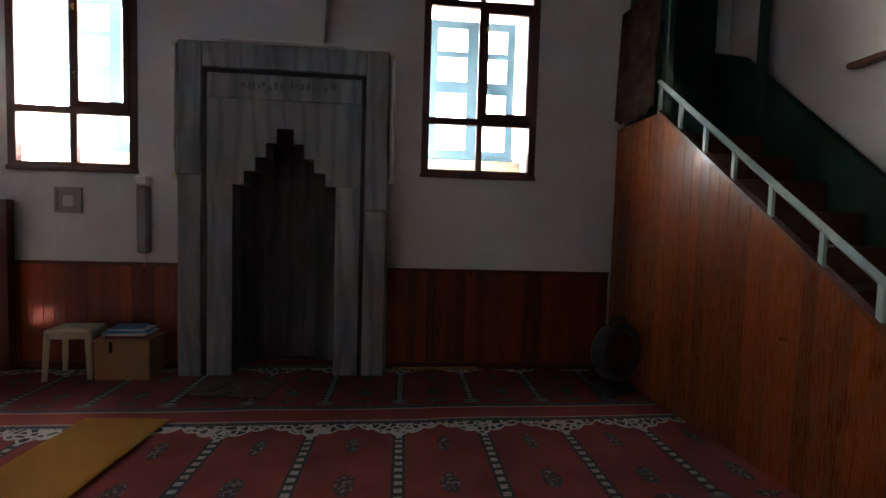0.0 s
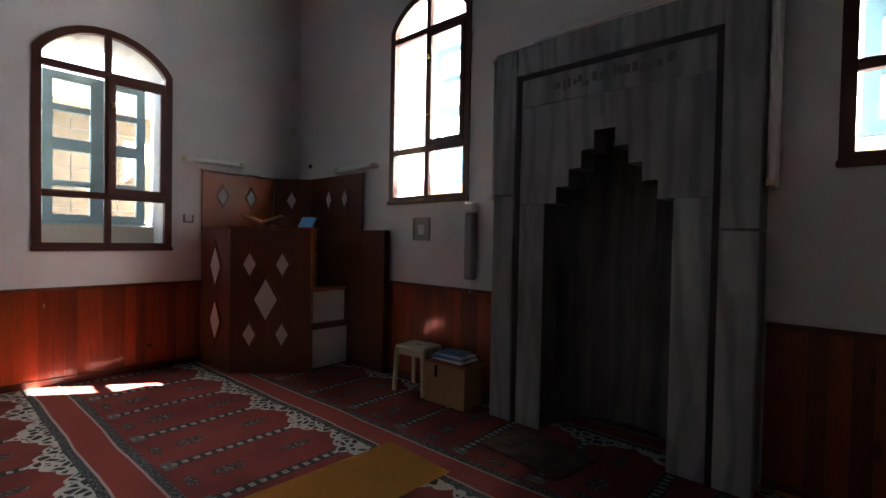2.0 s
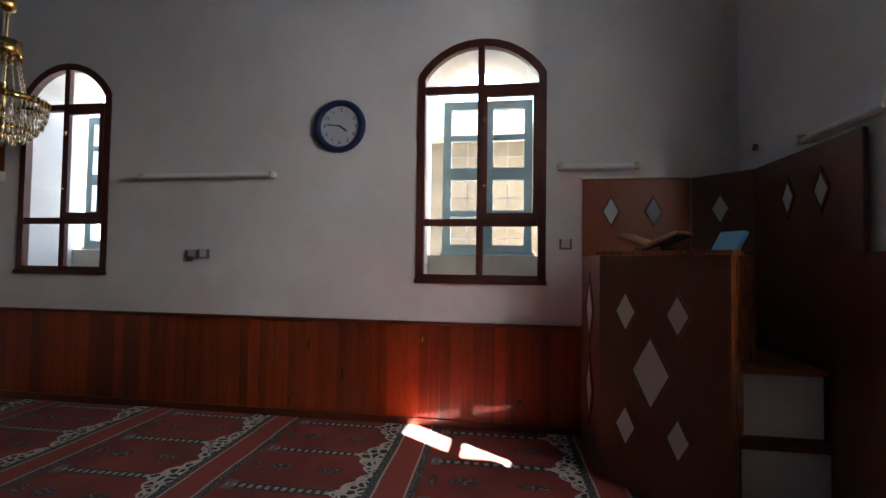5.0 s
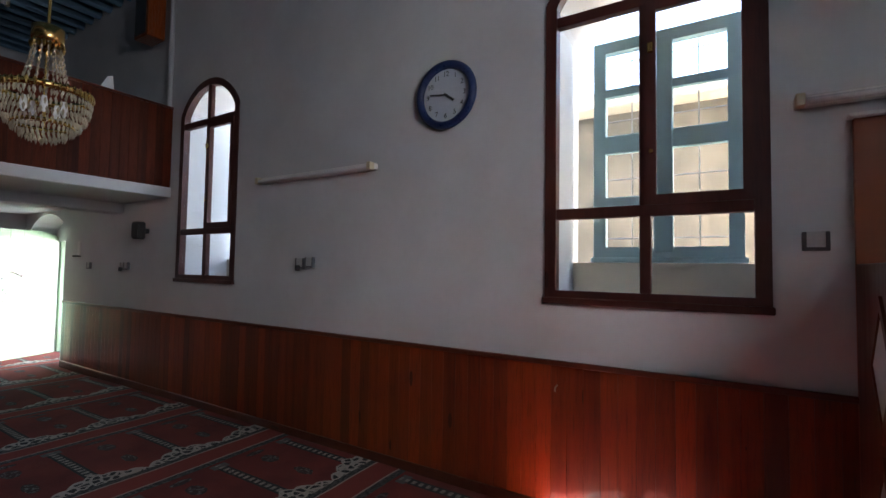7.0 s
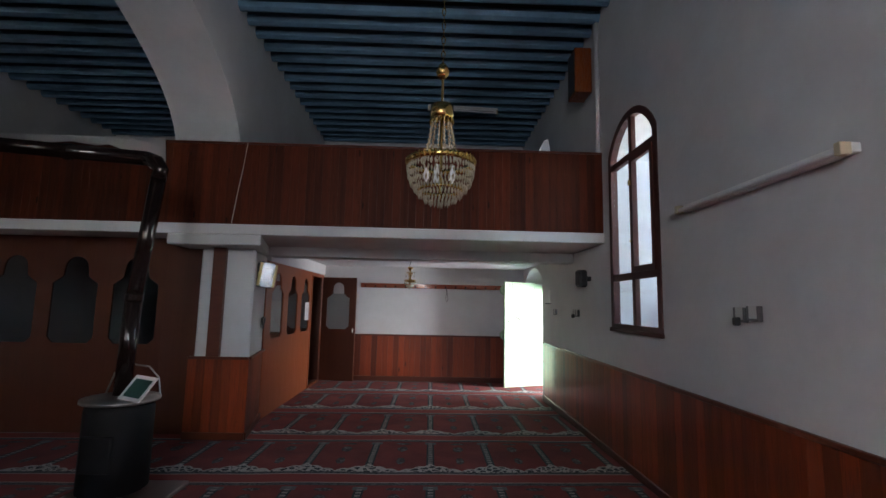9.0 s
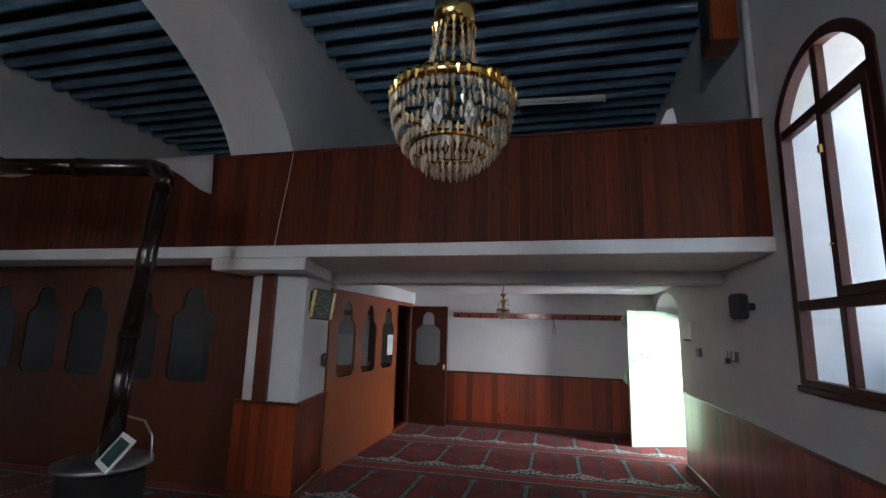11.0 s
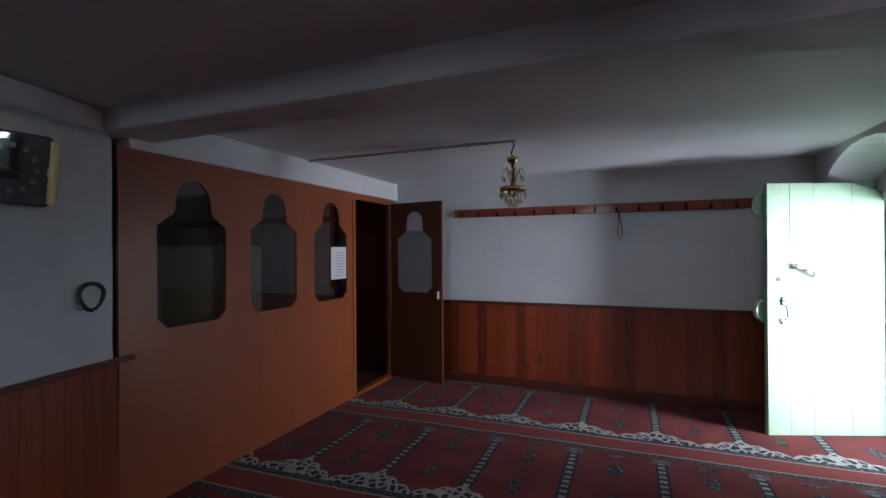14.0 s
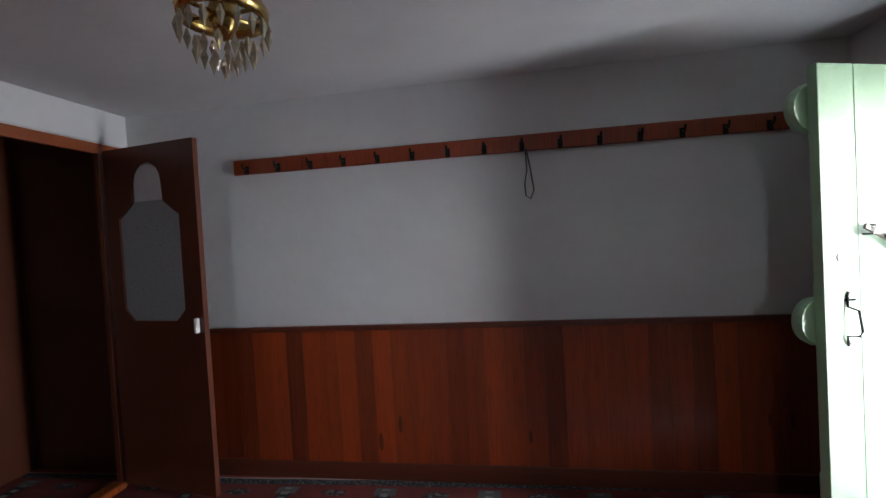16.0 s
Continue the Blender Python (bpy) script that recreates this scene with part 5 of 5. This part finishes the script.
# ---- stove with its pipe ----
stove = thing("stove", -1.24, -1.53, 0, "black iron wood stove with a bright rim on a metal tray", "stove")
part("tray", box(-0.42, -0.40, -0.01, 0.42, 0.40, 0.03, 0.01), STEEL, stove, "bent sheet metal floor tray")
part("body", lathe([(0.22, 0.10), (0.25, 0.12), (0.25, 0.74), (0.23, 0.80), (0.05, 0.805)], 28), IRON, stove, "", True)
part("top_rim", lathe([(0.235, 0.79), (0.285, 0.80), (0.285, 0.825), (0.05, 0.83)], 28), STEEL, stove, "scuffed bright rim", True)
part("back_guard", tube([(-0.24, -0.13, 0.82), (-0.2, -0.16, 0.96), (-0.1, -0.18, 1.05), (0.05, -0.18, 1.07), (0.17, -0.15, 1.0), (0.22, -0.13, 0.82)], 0.008, 6), STEEL, stove)
part("door", box(-0.12, 0.235, 0.3, 0.12, 0.262, 0.58, 0.01), IRON, stove)
for k in range(3):
    a = 2 * math.pi * k / 3
    part("leg", rod((0.22 * math.cos(a), 0.22 * math.sin(a), 0.0), (0.17 * math.cos(a), 0.17 * math.sin(a), 0.14), 0.018), IRON, stove)
p0, p1, p2 = (-1.19, -1.61, 0.82), (-1.21, -1.61, 1.65), (-1.32, -1.61, 2.70)
pipe = thing("stove_pipe", 0, 0, 0, "brown enamelled stove pipe with an elbow under the gallery", "pipe")
part("lower_pipe", tube([p0, p1], 0.068, 16), PIPE, pipe, "", True)
part("upper_pipe", tube([p1, p2], 0.064, 16), PIPE, pipe, "", True)
part("collar", join(bmesh.new(), lathe([(0.066, -0.03), (0.074, -0.025), (0.074, 0.025), (0.066, 0.03)], 16, True), look(p1, p2)), PIPE, pipe)
part("elbow", tube([p2, (-1.33, -1.61, 2.79), (-1.29, -1.61, 2.86), (-1.20, -1.61, 2.89)], 0.066, 16), PIPE, pipe, "", True)
part("flue", tube([(-1.20, -1.61, 2.89), (0.4, -1.61, 3.00), (XR, -1.61, 3.24)], 0.066, 16), PIPE, pipe, "", True)
for k in range(4):
    x = -0.5 + k * 0.9
    part("flue_collar", join(bmesh.new(), lathe([(0.067, -0.025), (0.078, -0.02), (0.078, 0.02), (0.067, 0.025)], 16, True), look((x, -1.61, 2.935 + 0.076 * (x + 0.5)), (x + 1, -1.61, 3.011 + 0.076 * (x + 0.5)))), PIPE, pipe)
card = thing("framed_card", -1.39, -1.37, 0.83, "white framed dark green card leaning on the stove", "card", rz=150)
tilt = pose(0, 0, 0, -38, 0, 0)
part("frame", join(bmesh.new(), slab([(-0.15, 0), (0.15, 0), (0.15, 0.22), (-0.15, 0.22)], 0.012, 0, [(-0.12, 0.03), (0.12, 0.03), (0.12, 0.19), (-0.12, 0.19)]), tilt), WHITE, card)
part("picture", join(bmesh.new(), box(-0.12, 0.003, 0.03, 0.12, 0.009, 0.19), tilt), GREEN_DARK, card, "dark green card face")

# ---- gallery things ----
cloth = bmesh.new()
prev = None
for i in range(25):
    x = 0.80 - i * 0.14
    low = -0.46 + 0.36 * min(1.0, i / 5) - 0.02 * math.sin(i * 1.3)
    row = [cloth.verts.new((x + 0.05 * (1 - j / 4), 0.004 - 0.012 * (1 - j / 4) * (1 + math.sin(i * 1.9)), low * (1 - j / 4))) for j in range(5)]
    if prev:
        for j in range(4):
            cloth.faces.new((prev[j], row[j], row[j + 1], prev[j + 1]))
    prev = row
bmesh.ops.solidify(cloth, geom=cloth.faces[:], thickness=0.006)
cl = solid("draped_cloth", finish(cloth), PAPER, "white cloth draped over the gallery balustrade", "cloth", smooth=True)
cl.matrix_basis = pose(0.24, GY + 0.03, 3.555, 0, 0, 180)
solid("paper_sheet", join(bmesh.new(), slab([(-0.09, 0), (0.09, 0), (0.04, 0.13), (-0.02, 0.16)], 0.01), pose(-5.15, GY - 0.06, 3.545, -15, 0, 25)), PAPER, "crumpled white paper on the balustrade rail", "paper")
solid("cable", tube([(-1.535, GY + 0.012, 3.53), (-1.50, GY + 0.014, 3.2), (-1.455, GY + 0.014, 2.9), (-1.41, GY + 0.012, 2.54)], 0.005, 6), CABLE, "thin pale cable hanging down the balustrade", "cable")
spk = thing("loudspeaker", XL + 0.02, -3.32, 4.42, "varnished wooden column loudspeaker high on the wall", "loudspeaker", rz=90)
part("case", box(-0.16, -0.24, 0.0, 0.16, -0.02, 0.62, 0.01), MINBAR_WOOD, spk)
part("grille", box(-0.13, -0.248, 0.03, 0.13, -0.238, 0.59, 0.004), DARK_PLASTIC, spk, "dark cloth grille")
part("bracket", box(-0.03, -0.03, 0.25, 0.03, 0.02, 0.35), STEEL, spk)
solid("drain_pipe", rod((XL + 0.03, -3.02, 2.54), (XL + 0.03, -3.02, ZC), 0.03, 12), PLASTER, "white painted upright pipe at the gallery corner", "pipe", smooth=True)
wall_tube(-4.3, -5.6, 5.12, 0, 1.3, "bare tube lamp under the gallery ceiling").matrix_basis = pose(-4.3, -5.6, ZC - 0.03, 90, 0, 4)

# ---- pillar things ----
solid("cable_duct", box(-1.236, -3.316, 0.958, -1.08, -3.255, 2.284, 0.006), DADO_CAP, "dark brown wooden cable duct on the pillar", "duct")
dc = thing("gilt_clock", -1.545, -3.66, 1.985, "black wall clock with two gilt side columns", "clock", rz=-108)
ti = pose(0, 0, 0, 7, 3, 0)
part("case", join(bmesh.new(), slab([(-0.13, -0.17), (0.13, -0.17), (0.17, -0.13), (0.17, 0.13), (0.13, 0.17), (-0.13, 0.17), (-0.17, 0.13), (-0.17, -0.13)], 0.04, 0.004), ti @ Matrix.Translation((0, -0.075, 0))), DARK_PLASTIC, dc)
part("dial", join(bmesh.new(), box(-0.125, -0.079, -0.14, 0.125, -0.0755, 0.14), ti), BLACK, dc, "black clock dial")
part("glass", join(bmesh.new(), box(-0.125, -0.094, -0.155, 0.125, -0.091, 0.155), ti), DIAL_GLASS, dc, "clear reflecting cover glass")
for k in range(12):
    a = math.pi * k / 6
    part("hour_mark", join(bmesh.new(), box(0.09 * math.sin(a) - 0.009, -0.082, 0.105 * math.cos(a) - 0.012, 0.09 * math.sin(a) + 0.009, -0.079, 0.105 * math.cos(a) + 0.012), ti), GILT, dc)
part("hour_hand", join(bmesh.new(), slab([(-0.004, -0.01), (0.006, -0.01), (0.055, -0.028), (0.05, -0.034)], 0.002), ti @ Matrix.Translation((0, -0.083, 0))), GILT, dc)
part("minute_hand", join(bmesh.new(), slab([(-0.004, 0), (0.0, -0.005), (-0.074, 0.022), (-0.075, 0.027)], 0.002), ti @ Matrix.Translation((0, -0.086, 0))), GILT, dc)
for s in (-1, 1):
    col = part("column", join(bmesh.new(), rod((s * 0.15, -0.085, -0.15), (s * 0.15, -0.085, 0.15), 0.02, 10), ti), GILT, dc, "pale gilt column")
    part("column_ring", join(bmesh.new(), rod((s * 0.15, -0.085, -0.02), (s * 0.15, -0.085, 0.02), 0.026, 10), ti), GILT, col)
part("hook", rod((0, -0.05, 0.15), (0.02, 0.05, 0.17), 0.006, 6), STEEL, dc)
ld = thing("cable_reel", -1.43, -4.06, 1.335, "small coil of dark cable on a wall hook", "cable coil", rz=-79)
part("coil", tube([(0.07 * math.cos(a), -0.03 - 0.01 * math.sin(2 * a), 0.075 * math.sin(a)) for a in [2 * math.pi * i / 16 for i in range(17)]], 0.012, 6), DARK_PLASTIC, ld)
part("plate", box(-0.06, -0.022, -0.07, 0.06, 0.0, 0.07, 0.006), STEEL, ld, "bright metal plate")

# ---- things on the window wall under the gallery ----
ls = thing("loudspeaker", XL, -3.46, 2.01, "small dark wall loudspeaker on a bracket", "loudspeaker", rz=90)
part("bracket", box(-0.03, -0.10, -0.03, 0.03, 0.0, 0.03, 0.005), DARK_PLASTIC, ls)
part("case", join(bmesh.new(), box(-0.065, -0.19, -0.11, 0.065, -0.08, 0.11, 0.02), pose(0, 0, 0, 0, 0, 15)), DARK_PLASTIC, ls)
part("grille", join(bmesh.new(), box(-0.05, -0.196, -0.09, 0.05, -0.188, 0.09, 0.003), pose(0, 0, 0, 0, 0, 15)), BLACK, ls, "black front mesh")
kh = thing("key_holder", XL, -5.49, 1.68, "small dark metal holder on the wall by the door", "holder", rz=90)
part("plate", box(-0.05, -0.015, 0.0, 0.05, 0.0, 0.24, 0.004), WHITE, kh)
part("tray", box(-0.05, -0.08, 0.0, 0.05, 0.0, 0.02, 0.004), IRON, kh)

# ---- green entrance door, swung in ----
gd = thing("entrance_door", -6.245, -7.505, -0.03, "open mint green painted plank door with an iron latch", "door", rz=20.5)
dw = 0.98
seams = (0.0, 0.27, 0.585, 0.79, dw)
for k in range(4):
    x0, x1 = seams[k] + 0.0006, seams[k + 1] - 0.0006
    z0, z1 = 2.165, 2.165
    if k == 0:
        z0 = 2.08
    b = slab([(x0, 0), (x1, 0), (x1, z1), (x0, z0)], 0.045, 0.002)
    part("plank", b, LILY, gd).location = (0, -0.0225 + random.uniform(0, 0.002), 0)
for z in (0.25, 1.1, 1.85):
    part("batten", box(0.04, -0.055, z, dw - 0.03, -0.024, z + 0.13, 0.006), LILY, gd)
for z in (1.06, 1.99):
    part("edge_block", lathe([(0.02, 0), (0.10, 0.0), (0.11, 0.02), (0.10, 0.05), (0.02, 0.05)], 20), LILY, gd, "rounded batten end").matrix_basis = pose(dw - 0.035, -0.025, z, -90, 0, 180)
la = part("latch_bar", box(-0.115, 0.0, -0.013, 0.115, 0.012, 0.013, 0.003), RUST, gd, "dull worn iron latch bar")
la.matrix_basis = pose(0.69, 0.045, 1.42, 0, -26, 0)
part("latch_knob", rod((0.0, 0.006, 0.0), (0.0, 0.045, 0.006), 0.009, 8), RUST, la)
for x in (-0.085, 0.075):
    part("staple", tube([(x, -0.024, 0.022), (x, 0.018, 0.02), (x, 0.02, -0.02), (x, -0.024, -0.022)], 0.005, 6), RUST, la)
hd = part("pull_handle", tube([(0.858, 0.024, 1.19), (0.866, 0.028, 1.17), (0.866, 0.030, 1.125), (0.842, 0.055, 1.11), (0.832, 0.060, 1.02), (0.842, 0.055, 1.0), (0.880, 0.036, 1.0), (0.868, 0.028, 0.97), (0.862, 0.024, 0.955)], 0.0055, 6), IRON, gd, "thin bent iron pull handle")
part("handle_bolt", rod((0.875, 0.022, 1.155), (0.832, 0.034, 1.155), 0.005, 6), IRON, hd)
for z in (1.185, 0.965):
    part("handle_rivet", rod((0.852, 0.02, z), (0.852, 0.028, z), 0.006, 8), RUST, hd)
part("key_hole", join(bmesh.new(), lathe([(0.004, 0), (0.02, 0.0), (0.02, 0.006), (0.004, 0.006)], 12), pose(0.89, 0.021, 1.34, -90, 0, 0)), BLACK, gd)
for z in (0.3, 1.8):
    part("hinge", rod((0.0, -0.01, z), (0.0, -0.01, z + 0.12), 0.014), IRON, gd)
solid("door_frame", box(-6.46, -7.60, -0.3, -6.30, -7.52, 1.98, 0.01), LILY, "mint green painted door jamb", "door frame", "structure")

# ---- coat rail on the back wall ----
rail = thing("coat_rail", -3.892, YB, 1.974, "long brown wooden coat rail with dark hooks", "coat rail", rz=180)
part("board", box(-1.66, -0.022, 0.0, 1.66, 0.0, 0.098, 0.005), DADO, rail)
me = as_mesh("hook", join(tube([(0, -0.02, 0.055), (0, -0.06, 0.05), (0, -0.075, 0.065), (0, -0.075, 0.085)], 0.007, 6), tube([(0, -0.02, 0.04), (0, -0.045, 0.02), (0, -0.055, 0.03)], 0.006, 6)), IRON)
plate = as_mesh("hook_plate", box(-0.014, -0.028, 0.02, 0.014, -0.02, 0.075, 0.003), IRON)
for k in range(15):
    ob = new("hook", me)
    ob.parent = rail
    ob.location = (-1.56 + k * 0.2225, 0, -0.02)
    pl = new("hook_plate", plate)
    pl.parent = ob
loop = [(0.0, -0.045, 0.03), (0.018, -0.03, -0.08), (0.03, -0.02, -0.17), (0.036, -0.02, -0.22), (0.015, -0.02, -0.27), (-0.012, -0.02, -0.25), (-0.016, -0.02, -0.18), (0.0, -0.025, -0.10), (-0.004, -0.045, 0.03)]
co = solid("cord_loop", tube(loop, 0.0045, 6), DARK_PLASTIC, "dark cord loop hanging from a coat hook", "cord")
co.matrix_basis = pose(-4.135, YB, 1.96, 0, 0, 180)

# notice on the partition pane
solid("notice", box(-1.4165, -6.60, 1.285, -1.4135, -6.334, 1.62), PAPER, "white sheet of paper stuck on the dark pane", "notice")
nt = bmesh.new()
for k in range(9):
    box(-1.4175, -6.57, 1.32 + k * 0.03, -1.4167, -6.57 + random.uniform(0.10, 0.20), 1.326 + k * 0.03, 0, nt)
solid("notice_lines", nt, GREY_CLOTH, "thin grey unreadable lines of print", "print")
# pale board behind the first pane
solid("storage_cabinet", box(-1.31, -5.50, -0.06, -0.80, -4.48, 1.625, 0.01), TAN_BOARD, "plain tan fibreboard cabinet inside the partitioned room", "cabinet")
